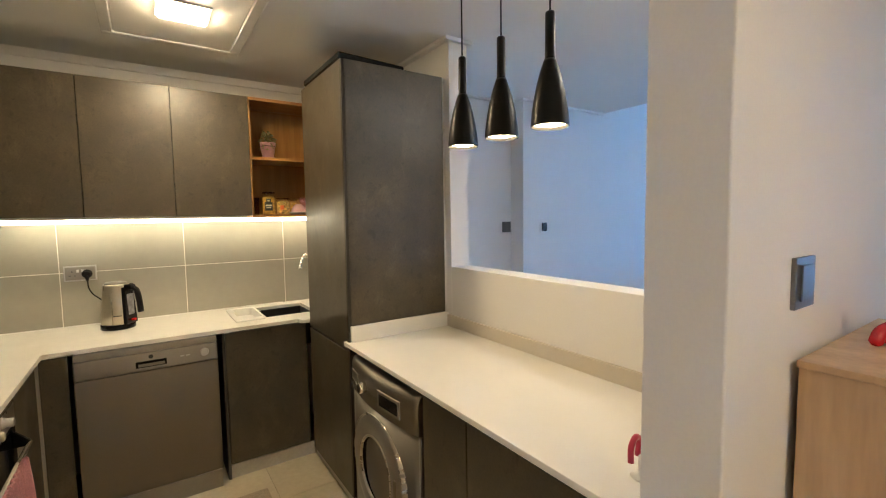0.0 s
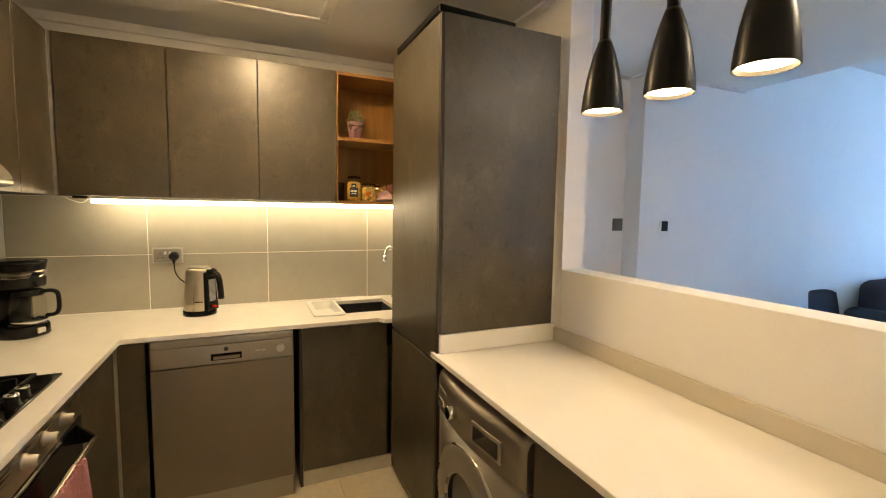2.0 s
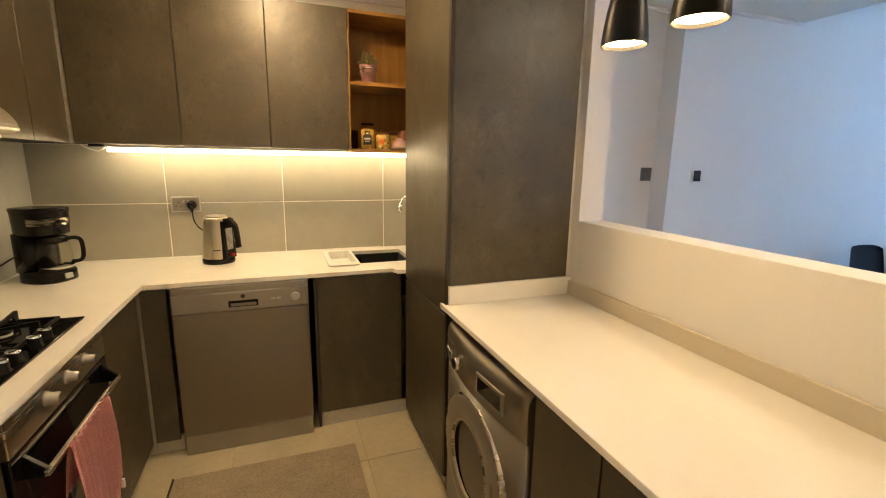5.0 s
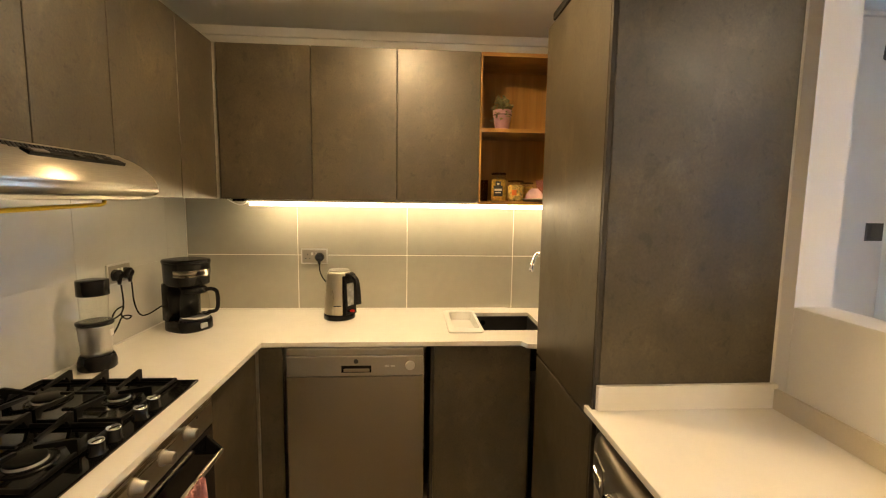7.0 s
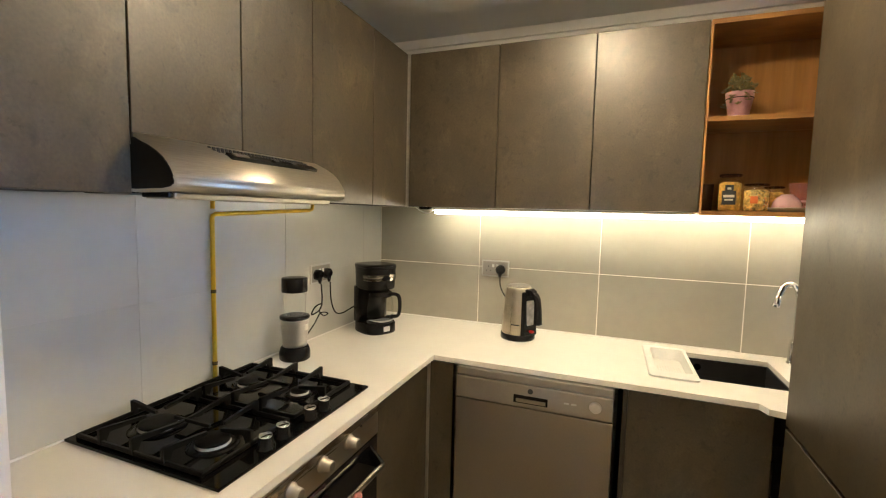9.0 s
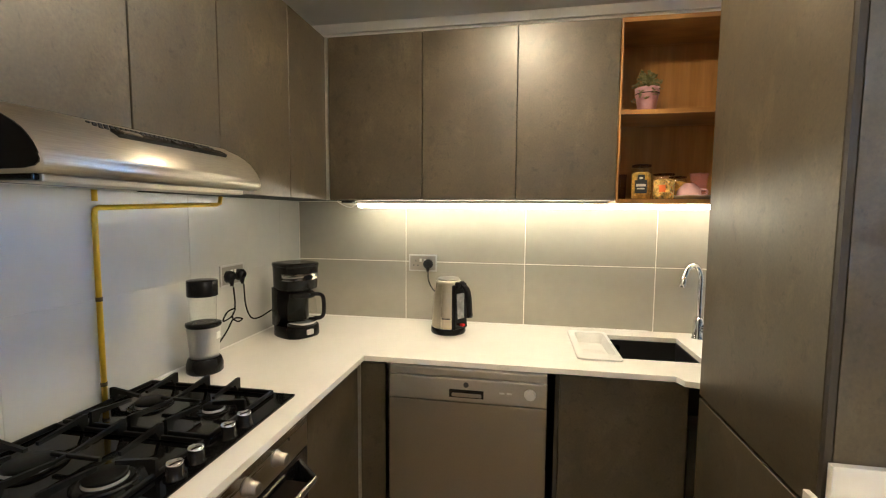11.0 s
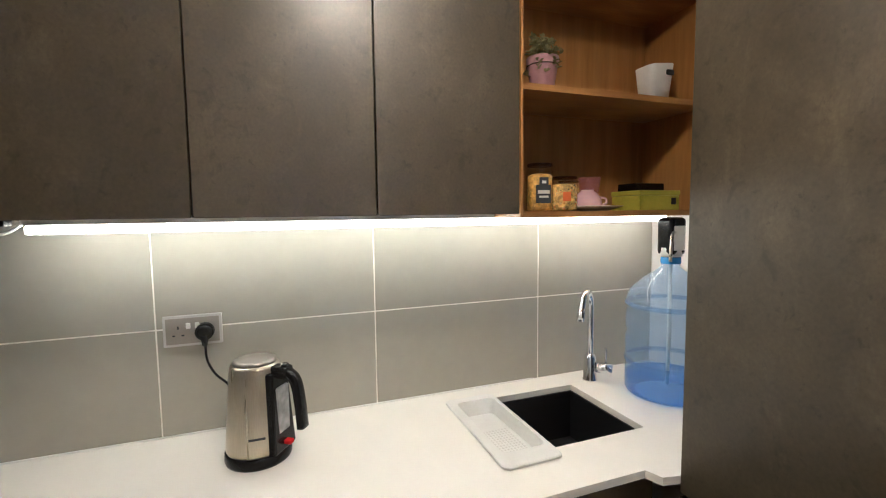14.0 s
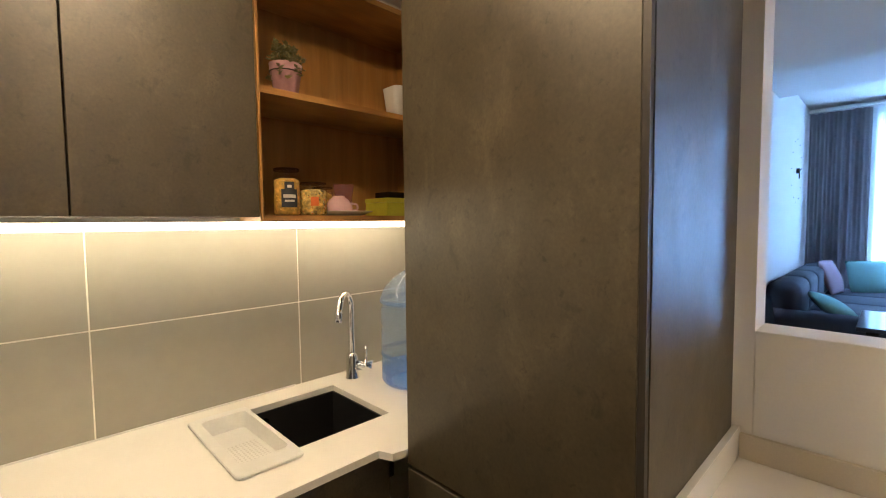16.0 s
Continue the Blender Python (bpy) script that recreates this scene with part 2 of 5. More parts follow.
BLENDER_STEEL = surface("polished blender steel", (0.52, 0.515, 0.50), 0.34, 1.0, grain=(60, 0.05), stain=(4, 0.04), bump=0.01, stretch=(7, 7, 0.3))
KETTLE_STEEL = surface("satin kettle steel", (0.50, 0.45, 0.35), 0.30, 1.0, grain=(60, 0.05), stain=(4, 0.04), bump=0.01, stretch=(7, 7, 0.3))
SOIL = surface("potting soil", (0.05, 0.035, 0.022), 0.95, grain=(160, 0.4), bump=0.8)
PORCELAIN = surface("white porcelain", (0.78, 0.75, 0.71), 0.15, grain=(60, 0.02), bump=0.0)
PINK_CUP = surface("pale pink porcelain", (0.66, 0.42, 0.44), 0.25, grain=(60, 0.03), bump=0.0)
BOX_YELLOW = surface("olive yellow lacquer box", (0.42, 0.40, 0.035), 0.5, grain=(90, 0.05), stain=(10, 0.08))
RED = surface("glossy red plastic", (0.55, 0.012, 0.02), 0.22, grain=(60, 0.03), bump=0.0)
RED_PINK = surface("raspberry red plastic", (0.50, 0.02, 0.06), 0.3, grain=(60, 0.03), bump=0.0)
NAVY = surface("dark navy upholstery", (0.030, 0.036, 0.052), 0.8, grain=(240, 0.25), stain=(6, 0.15), bump=0.4)
CURTAIN = surface("grey curtain cloth", (0.42, 0.40, 0.43), 0.9, grain=(220, 0.1), stain=(3, 0.08), bump=0.3)
TEAL = surface("teal cushion cloth", (0.20, 0.42, 0.40), 0.9, grain=(240, 0.1), bump=0.3)
MAUVE = surface("mauve cushion cloth", (0.36, 0.25, 0.30), 0.9, grain=(240, 0.1), bump=0.3)
LEMON = surface("yellow lemon peel", (0.85, 0.55, 0.02), 0.45, grain=(160, 0.1), bump=0.3)
GOLD_WIRE = surface("brass wire", (0.70, 0.48, 0.12), 0.3, 1.0, grain=(60, 0.05))
TABLE_TOP = surface("dark glossy table top", (0.02, 0.02, 0.024), 0.12, grain=(80, 0.1), bump=0.0)
LED = glow("lit strip diffuser", STRIP, LED_POWER)
PANEL_GLOW = glow("lit ceiling panel", WARM, PANEL_POWER)
BULB = glow("lit pendant bulb", WARM, PENDANT_POWER)
PASSAGE_GLOW = glow("lit passage panel", NEUTRAL, PASSAGE_POWER)
HALL_GLOW = glow("lit hall panel", WARM, HALL_POWER)
RED_GLOW = surface("red switch lens", (0.55, 0.015, 0.015), 0.25, grain=(60, 0.03), bump=0.0)
SHEER = sheer("white sheer curtain", (0.80, 0.84, 0.84))


# ---- mesh helpers ----
def origin_of(ob):
    while ob.parent:
        ob = ob.parent
    return ob.location


def box(bm, x0, x1, y0, y1, z0, z1, bevel=0.0, seg=2):
    made = bmesh.ops.create_cube(bm, size=1)["verts"]
    for v in made:
        v.co = Vector((x0 + (v.co.x + 0.5) * (x1 - x0), y0 + (v.co.y + 0.5) * (y1 - y0), z0 + (v.co.z + 0.5) * (z1 - z0)))
    if bevel:
        edges = list({e for v in made for e in v.link_edges})
        bmesh.ops.bevel(bm, geom=edges, offset=bevel, segments=seg, profile=0.5, affect="EDGES")
    return bm


def boxed(*a, **k):
    return box(bmesh.new(), *a, **k)


def lathe(bm, cx, cy, profile, seg=28, cap=True):
    """Turns (radius, z) pairs about the upright axis at cx, cy."""
    rings = []
    for r, z in profile:
        rings.append([bm.verts.new((cx + r * math.cos(2 * math.pi * i / seg), cy + r * math.sin(2 * math.pi * i / seg), z)) for i in range(seg)])
    for a, b in zip(rings, rings[1:]):
        for i in range(seg):
            f = bm.faces.new((a[i], a[(i + 1) % seg], b[(i + 1) % seg], b[i]))
            f.smooth = True
    if cap:
        for ring in (rings[0], rings[-1]):
            bm.faces.new(ring)
    return bm


def tube(bm, pts, r, seg=10, cap=True):
    pts = [Vector(p) for p in pts]
    rings, side = [], None
    for i, p in enumerate(pts):
        d = (pts[min(i + 1, len(pts) - 1)] - pts[max(i - 1, 0)]).normalized()
        if side is None:
            side = d.orthogonal().normalized()
        side = (side - d * side.dot(d)).normalized()
        up = d.cross(side)
        rad = r[i] if isinstance(r, (list, tuple)) else r
        rings.append([bm.verts.new(p + rad * (side * math.cos(2 * math.pi * k / seg) + up * math.sin(2 * math.pi * k / seg))) for k in range(seg)])
    for a, b in zip(rings, rings[1:]):
        for k in range(seg):
            bm.faces.new((a[k], a[(k + 1) % seg], b[(k + 1) % seg], b[k])).smooth = True
    if cap:
        bm.faces.new(rings[0]); bm.faces.new(rings[-1])
    return bm


def curve(points, steps=8):
    """A smooth line through the points."""
    p = [Vector(q) for q in points]
    p = [2 * p[0] - p[1]] + p + [2 * p[-1] - p[-2]]
    out = []
    for i in range(1, len(p) - 2):
        for k in range(steps):
            t = k / steps
            out.append(0.5 * (2 * p[i] + (p[i + 1] - p[i - 1]) * t + (2 * p[i - 1] - 5 * p[i] + 4 * p[i + 1] - p[i + 2]) * t * t
                              + (3 * p[i] - p[i - 1] - 3 * p[i + 1] + p[i + 2]) * t ** 3))
    return out + [p[-2]]


def strap(bm, pts, wide, thick):
    """A flat bar with rounded edges along a line in the x-z plane."""
    rows = []
    for i, p in enumerate(pts):
        d = (pts[min(i + 1, len(pts) - 1)] - pts[max(i - 1, 0)]).normalized()
        n = d.cross(Vector((0, 1, 0)))
        ring = []
        for k in range(12):
            a = 2 * math.pi * k / 12
            c, q = math.cos(a), math.sin(a)
            ring.append(bm.verts.new(p + Vector((0, 1, 0)) * math.copysign(abs(c) ** 0.5, c) * wide / 2 + n * math.copysign(abs(q) ** 0.5, q) * thick / 2))
        rows.append(ring)
    for a, b in zip(rows, rows[1:]):
        for k in range(12):
            bm.faces.new((a[k], a[(k + 1) % 12], b[(k + 1) % 12], b[k])).smooth = True
    bm.faces.new(rows[0]); bm.faces.new(rows[-1])
    return bm


def prism(bm, outline, axis, a, b, smooth=False):
    """Pushes a closed outline along an axis from a to b. Outline in the two other axes, in order."""
    def at(u, v, w):
        return {"x": (w, u, v), "y": (u, w, v), "z": (u, v, w)}[axis]
    lo = [bm.verts.new(at(u, v, a)) for u, v in outline]
    hi = [bm.verts.new(at(u, v, b)) for u, v in outline]
    k = len(outline)
    for i in range(k):
        bm.faces.new((lo[i], lo[(i + 1) % k], hi[(i + 1) % k], hi[i])).smooth = smooth
    bm.faces.new(lo); bm.faces.new(hi)
    return bm


def mesh_of(name, bm, material):
    bmesh.ops.recalc_face_normals(bm, faces=bm.faces)
    me = bpy.data.meshes.new(name)
    bm.to_mesh(me)
    bm.free()
    me.materials.append(material)
    return me


def part(name, bm, material, parent, label=""):
    """One mesh, given in the world's metres, as a part of a thing."""
    o = origin_of(parent)
    bmesh.ops.translate(bm, verts=bm.verts, vec=-Vector(o))
    ob = new(name, mesh_of(name, bm, material))
    ob.parent = parent
    return tagged(ob, label)


def thing(name, x, y, z, label, category, group="", kind=""):
    ob = new(name)
    ob.empty_display_size = 0.1
    ob.location = (x, y, z)
    return tagged(ob, label, category, group, kind)


def solid(name, bm, material, label, category="", kind="", group=""):
    """A top-level thing or piece of the setting made of one mesh."""
    return tagged(new(name, mesh_of(name, bm, material)), label, category, group, kind)


def turned(bm, cx, cy, degrees):
    bmesh.ops.rotate(bm, cent=(cx, cy, 0), matrix=Matrix.Rotation(radians(degrees), 3, "Z"), verts=bm.verts)
    return bm


# ---- setting ----
floor = solid("floor", boxed(-1.2, 8.7, -1.7, 3.6, -0.1, FLOOR - 0.004), FLOOR_JOINT, "beige polished porcelain tiled floor", "floor", "structure")
wall_back = solid("wall_back", boxed(-1.0, 1.58, BACK + 0.0012, BACK + 0.13, -0.1, 2.6), GROUT, "kitchen back wall with grey tiles and pale grout", "wall", "structure")
wall_back_upper = solid("wall_back_upper", boxed(LEFT, RIGHT, BACK - 0.004, BACK + 0.0010, 1.514, CEIL), PAINT, "cream painted wall above the cabinets", "wall", "structure")
wall_left = solid("wall_left", boxed(-1.0, LEFT - 0.0012, 1.385, BACK + 0.001, -0.1, 2.6), GROUT_PALE, "side wall behind the hob, grey tiles with light put into their colour", "wall", "structure")
wall_left_upper = solid("wall_left_upper", boxed(LEFT - 0.0010, LEFT + 0.004, 1.385, BACK - 0.0045, 1.514, CEIL), PAINT, "cream painted wall above the cabinets", "wall", "structure")
wall_nib = solid("wall_nib", boxed(-1.0, -0.29, -1.6, 1.385, -0.1, 2.6), PAINT, "white painted wall at the end of the worktop", "wall", "structure")
bm = boxed(RIGHT, 1.575, 2.05, BACK + 0.006, -0.1, 2.6)
wall_right = solid("wall_right", bm, PAINT, "white painted wall beside the pass-through opening", "wall", "structure")
wall_half = solid("wall_half", boxed(RIGHT, 1.575, 0.61, 2.05, -0.1, 1.22, bevel=0.003), PAINT, "low white painted wall under the pass-through opening", "wall", "structure")
wall_pier = solid("wall_pier", boxed(0.88, 2.40, 0.467, 0.61, -0.1, 2.6, bevel=0.004), PAINT, "white painted wall end beside the kitchen entrance", "wall", "structure")
wall_living = solid("wall_living", boxed(2.64, 8.6, 2.72, 3.0, -0.1, 3.3), PAINT, "long white living room wall", "wall", "structure")
wall_recess = solid("wall_recess", boxed(1.575, 2.64, 2.86, 3.0, -0.1, 3.3), PAINT, "white painted wall set back beside the living room wall", "wall", "structure")
wall_south = solid("wall_south", boxed(-1.0, 8.6, -1.72, -1.6, -0.1, 3.3), PAINT, "plain white wall closing the room", "wall", "structure")
bm = bmesh.new()
for y0, y1, z0, z1 in ((2.05, 2.72, -0.1, 3.3), (-1.6, -0.6, -0.1, 3.3), (-0.6, 2.05, 2.9, 3.3), (-0.6, 2.05, -0.1, 0.15)):
    box(bm, 8.45, 8.6, y0, y1, z0, z1)
wall_window = solid("wall_window", bm, PAINT, "white wall around the tall living room window", "wall", "structure")
window = thing("window_1", 8.5, 0.7, 0.15, "tall window with aluminium frame behind sheer curtain", "window", "", "structure")
bm = bmesh.new()
for y0, y1, z0, z1 in ((-0.6, -0.54, 0.15, 2.9), (1.99, 2.05, 0.15, 2.9), (-0.54, 1.99, 0.15, 0.21), (-0.54, 1.99, 2.84, 2.9), (0.70, 0.75, 0.21, 2.84)):
    box(bm, 8.48, 8.54, y0, y1, z0, z1)
part("window_frame", bm, ALU, window, "aluminium frame")
bm = boxed(-1.0, 3.65, -1.6, BACK + 0.006, CEIL, 3.2)
ceiling = solid("ceiling", bm, CEILING, "flat white plaster ceiling over kitchen", "ceiling", "structure")
bm = boxed(3.65, 6.1, -1.6, 2.72, 2.78, 3.2)
box(bm, 6.1, 8.6, -1.6, 2.72, 3.05, 3.2)
ceiling_living = solid("ceiling_living", bm, CEILING, "stepped white living room ceiling", "ceiling", "structure")
bm = boxed(LEFT, RIGHT, BACK - 0.022, BACK + 0.001, CEIL - 0.045, CEIL)
box(bm, LEFT - 0.001, LEFT + 0.022, 1.385, BACK - 0.022, CEIL - 0.045, CEIL)
box(bm, 1.43, RIGHT, 2.05, 2.62, CEIL - 0.018, CEIL)
box(bm, 1.43, 1.60, 2.03, 2.05, CEIL - 0.018, CEIL)
box(bm, 1.575, 1.60, 2.05, 2.84, CEIL - 0.018, CEIL)
box(bm, 1.575, 2.62, 2.84, 2.86, CEIL - 0.018, CEIL)
box(bm, 2.62, 2.64, 2.70, 2.86, CEIL - 0.018, CEIL)
box(bm, 2.64, 3.64, 2.70, 2.72, CEIL - 0.018, CEIL)
trim = solid("trim", bm, PAINT, "small cream cornice strip under the ceiling", "trim", "structure")
backdrop = solid("backdrop", boxed(30, 30.2, -25, 25, -10, 22), glow("hazy daylight distance", (0.75, 0.87, 1.0), 1.2), "bright hazy daylight outside the window", "sky", "structure")

win = bpy.data.lights.new("window daylight", "AREA")
win.shape, win.size, win.size_y, win.energy, win.color = "RECTANGLE", 2.5, 2.6, WINDOW_POWER, DAY
win_ob = new("window_daylight", win)
win_ob.matrix_world = look((8.46, 0.72, 1.55), (0, 0.9, 1.3))


# ---- kitchen units ----
def door_panel(bm, axis, face, a0, a1, z0, z1, t=0.018):
    """A cabinet door: axis names the way it faces (-y or +x or -x); face is its outer plane."""
    if axis == "-y":
        return box(bm, a0, a1, face, face + t, z0, z1, bevel=0.0012, seg=1)
    if axis == "+x":
        return box(bm, face - t, face, a0, a1, z0, z1, bevel=0.0012, seg=1)
    return box(bm, face, face + t, a0, a1, z0, z1, bevel=0.0012, seg=1)


G = 0.0018
UP0, UP1, UPY, UPX = 1.510, 2.225, 3.043, -0.575


def wall_unit_back(x0, x1):
    u = thing("wall_cabinet", (x0 + x1) / 2, BACK, UP0, "dark stone-look wall cabinet with handleless door", "cabinet", "wall cabinets")
    part("body", boxed(x0 + 0.001, x1 - 0.001, UPY + 0.019, BACK - 0.006, UP0 + 0.002, UP1 - 0.002), CARCASS, u)
    part("door", door_panel(bmesh.new(), "-y", UPY, x0 + G, x1 - G, UP0, UP1), LAMINATE, u)
    return u


for a, b in ((UPX + 0.012, -0.131), (-0.131, 0.273), (0.273, 0.674)):
    wall_unit_back(a, b)


def wall_unit_left(y0, y1, z0, label="dark stone-look wall cabinet with handleless door"):
    u = thing("wall_cabinet", LEFT, (y0 + y1) / 2, z0, label, "cabinet", "wall cabinets")
    part("body", boxed(LEFT + 0.006, UPX - 0.019, y0 + 0.001, y1 - 0.001, z0 + 0.002, UP1 - 0.002), CARCASS, u)
    part("door", door_panel(bmesh.new(), "+x", UPX, y0 + G, y1 - G, z0, UP1), LAMINATE, u)
    return u


wall_unit_left(1.387, 1.733, UP0)
wall_unit_left(1.733, 2.030, 1.6225, "short dark cabinet above the cooker hood")
wall_unit_left(2.030, 2.328, 1.6225, "short dark cabinet above the cooker hood")
wall_unit_left(2.328, 2.724, UP0)
u = thing("corner_filler", LEFT, 2.88, UP0, "dark corner filler cabinet with aluminium corner strip", "cabinet")
part("body", boxed(LEFT + 0.006, UPX - 0.019, 2.726, BACK - 0.006, UP0 + 0.002, UP1 - 0.002), CARCASS, u)
part("panel", door_panel(bmesh.new(), "+x", UPX, 2.724 + G, UPY - 0.004, UP0, UP1), LAMINATE, u)
part("corner_strip", boxed(UPX - 0.004, UPX + 0.011, UPY - 0.004, UPY + 0.012, UP0, UP1), ALU, u, "pale aluminium corner strip")

# open oak shelf unit
SX0, SX1 = 0.676, 1.40
u = thing("open_shelf_unit", (SX0 + SX1) / 2, BACK, UP0 - 0.012, "open oak shelf unit with one middle shelf", "shelf")
part("side_panel", boxed(SX0, SX0 + 0.008, UPY, BACK - 0.005, UP0 - 0.012, UP1, bevel=0.001), OAK_UP, u)
part("side_panel", boxed(SX1 - 0.018, SX1, UPY, BACK - 0.004, UP0 - 0.012, UP1, bevel=0.001), OAK_UP, u)
part("bottom_board", boxed(SX0 + 0.008, SX1 - 0.018, UPY, BACK - 0.004, UP0 - 0.012, UP0 + 0.006), OAK, u)
part("shelf", boxed(SX0 + 0.008, SX1 - 0.018, UPY + 0.004, BACK - 0.016, 1.852, 1.870), OAK, u)
part("top_board", boxed(SX0 + 0.008, SX1 - 0.018, UPY, BACK - 0.004, UP1 - 0.018, UP1), OAK, u)
part("back_panel", boxed(SX0 + 0.008, SX1 - 0.018, BACK - 0.016, BACK - 0.005, UP0 + 0.006, UP1 - 0.018), OAK_UP, u)
u = thing("filler_panel", 1.43, UPY, UP0, "narrow dark filler beside the open shelf", "cabinet")
part("panel", boxed(SX1 + 0.001, RIGHT - 0.001, UPY + 0.004, UPY + 0.022, UP0, UP1), LAMINATE, u)

# tall cabinet
TX, TY0, TY1, TZ = 0.893, 2.090, 2.690, 2.207
u = thing("tall_cabinet", 1.17, 2.39, FLOOR, "tall dark stone-look fridge cabinet reaching near the ceiling", "cabinet")
part("body", boxed(TX + 0.021, 1.452, TY0 + 0.019, TY1 - 0.003, FLOOR + 0.10, TZ - 0.002), CARCASS, u)
# strip beside the door, coloured dark to stand in for shade at its edge
part("door_edge", boxed(TX + 0.0015, TX + 0.0155, TY0 + 0.002, TY0 + 0.0145, 0.13, TZ), LAMINATE_EDGE, u, "door edge strip with shade put into its dark colour")
part("side_panel", boxed(TX + 0.016, 1.444, TY0, TY0 + 0.018, FLOOR + 0.01, TZ, bevel=0.001), LAMINATE, u, "dark stone-look end panel")
part("upper_door", boxed(TX, TX + 0.018, TY0 + 0.015, TY1 - 0.001, 0.862, TZ, bevel=0.0012, seg=1), LAMINATE, u)
part("lower_door", boxed(TX, TX + 0.018, TY0 + 0.015, TY1 - 0.001, 0.125, 0.852, bevel=0.0012, seg=1), LAMINATE, u)
part("plinth", boxed(TX + 0.03, TX + 0.045, TY0 + 0.02, TY1 + 0.06, FLOOR, 0.122), KICK, u, "pale satin plinth")
part("filler_strip", boxed(1.4455, RIGHT - 0.001, TY0 + 0.006, TY0 + 0.020, 0.9, TZ), PAINT, u, "narrow pale filler strip")
bm = boxed(TX - 0.006, 1.225, 2.098, 2.62, TZ + 0.001, TZ + 0.020, bevel=0.006)
for v in bm.verts:
    v.co.z += 0.012 * (1.225 - v.co.x) / 0.33 * (1 if v.co.z > TZ + 0.010 else 0)
u = solid("black_tray", bm, BLACK, "flat black plastic tray lying on the tall cabinet", "tray")


# base units
def base_unit_right(y0, y1):
    u = thing("base_cabinet", 1.17, (y0 + y1) / 2, FLOOR, "dark stone-look base cabinet with handleless door", "cabinet", "base cabinets")
    part("body", boxed(0.925, RIGHT - 0.004, y0 + 0.001, y1 - 0.001, 0.13, 0.872), CARCASS, u)
    part("door", boxed(0.903, 0.921, y0 + G, y1 - G, 0.13, 0.858, bevel=0.0012, seg=1), LAMINATE, u)
    part("plinth", boxed(0.945, 0.96, y0, y1, FLOOR, 0.128), KICK, u)


base_unit_right(1.192, 1.446)
base_unit_right(0.615, 1.190)


def base_unit_left(y0, y1, label="dark stone-look base cabinet with handleless door"):
    u = thing("base_cabinet", -0.6, (y0 + y1) / 2, FLOOR, label, "cabinet", "base cabinets")
    part("body", boxed(LEFT + 0.002, -0.338, y0 + 0.001, y1 - 0.001, 0.13, 0.872), CARCASS, u)
    part("door", boxed(-0.334, -0.316, y0 + G, y1 - G, 0.13, 0.872, bevel=0.0012, seg=1), LAMINATE, u)
    part("plinth", boxed(-0.372, -0.357, y0, y1, FLOOR, 0.128), KICK, u)


base_unit_left(1.387, 1.700)
base_unit_left(2.310, 2.738, "dark stone-look base cabinet with aluminium corner strip")
u = thing("corner_base_filler", -0.25, 2.74, FLOOR, "dark base corner filler with aluminium strip", "cabinet")
part("panel", boxed(-0.304, -0.205, 2.742, 2.760, 0.13, 0.872), LAMINATE, u)
part("corner_strip", boxed(-0.318, -0.305, 2.739, 2.752, 0.10, 0.872), ALU, u, "pale aluminium corner strip")
part("plinth", boxed(-0.357, -0.200, 2.79, 2.80, FLOOR, 0.128), KICK, u)
u = thing("sink_cabinet", 0.67, 3.0, FLOOR, "dark stone-look base cabinet under the sink", "cabinet")
part("body", boxed(0.47, 0.90, 2.782, BACK - 0.004, 0.13, 0.690), CARCASS, u)
part("door", boxed(0.452, 0.888, 2.762, 2.780, 0.13, 0.868, bevel=0.0012, seg=1), LAMINATE, u)
part("side_panel", boxed(0.436, 0.450, 2.765, BACK - 0.004, FLOOR, 0.868), LAMINATE_EDGE, u)
part("plinth", boxed(0.452, 0.92, 2.772, 2.781, FLOOR, 0.122), KICK, u, "pale satin plinth")

# worktops
T = 0.020
SKX0, SKX1, SKY0, SKY1 = 0.548, 0.996, 2.902, 3.240
bm = bmesh.new()
outline = [(LEFT, 1.387), (-0.29, 1.387), (-0.29, 2.738), (0.836, 2.738), (0.852, 2.700), (0.890, 2.692), (RIGHT - 0.002, 2.692),
           (RIGHT - 0.002, BACK - 0.001), (LEFT, BACK - 0.001)]
hole = [(SKX0, SKY0), (SKX1, SKY0), (SKX1, SKY1), (SKX0, SKY1)]
for z in (TOP - T, TOP):
    es = []
    for ring in (outline, hole):
        vs = [bm.verts.new((x, y, z)) for x, y in ring]
        es += [bm.edges.new((vs[i], vs[(i + 1) % len(vs)])) for i in range(len(vs))]
    bmesh.ops.triangle_fill(bm, edges=es, use_beauty=True)
bm.verts.ensure_lookup_table()
k = len(outline) + len(hole)
for start, n in ((0, len(outline)), (len(outline), len(hole))):
    for i in range(n):
        a, b = start + i, start + (i + 1) % n
        bm.faces.new((bm.verts[a], bm.verts[b], bm.verts[b + k], bm.verts[a + k]))
u = thing("worktop", -0.58, 3.0, TOP - T, "white quartz worktop in an L round the corner", "worktop")
part("slab", bm, QUARTZ, u)
part("seal", boxed(LEFT + 0.006, 0.9, BACK - 0.006, BACK - 0.002, TOP + 0.0003, TOP + 0.005), WHITE_PLASTIC, u, "thin white silicone seal")
part("side_seal", boxed(LEFT + 0.002, LEFT + 0.006, 1.387, BACK - 0.006, TOP + 0.0003, TOP + 0.005), WHITE_PLASTIC, u, "thin white silicone seal")
bm = boxed(0.878, RIGHT - 0.002, 0.612, 2.0895, TOP - T, TOP, bevel=0.0015, seg=1)
box(bm, 0.878, 0.890, 2.0895, 2.118, TOP - T, TOP)
u = thing("breakfast_worktop", 1.17, 1.35, TOP - T, "white quartz worktop with low upstand below the opening", "worktop")
part("slab", bm, QUARTZ, u)
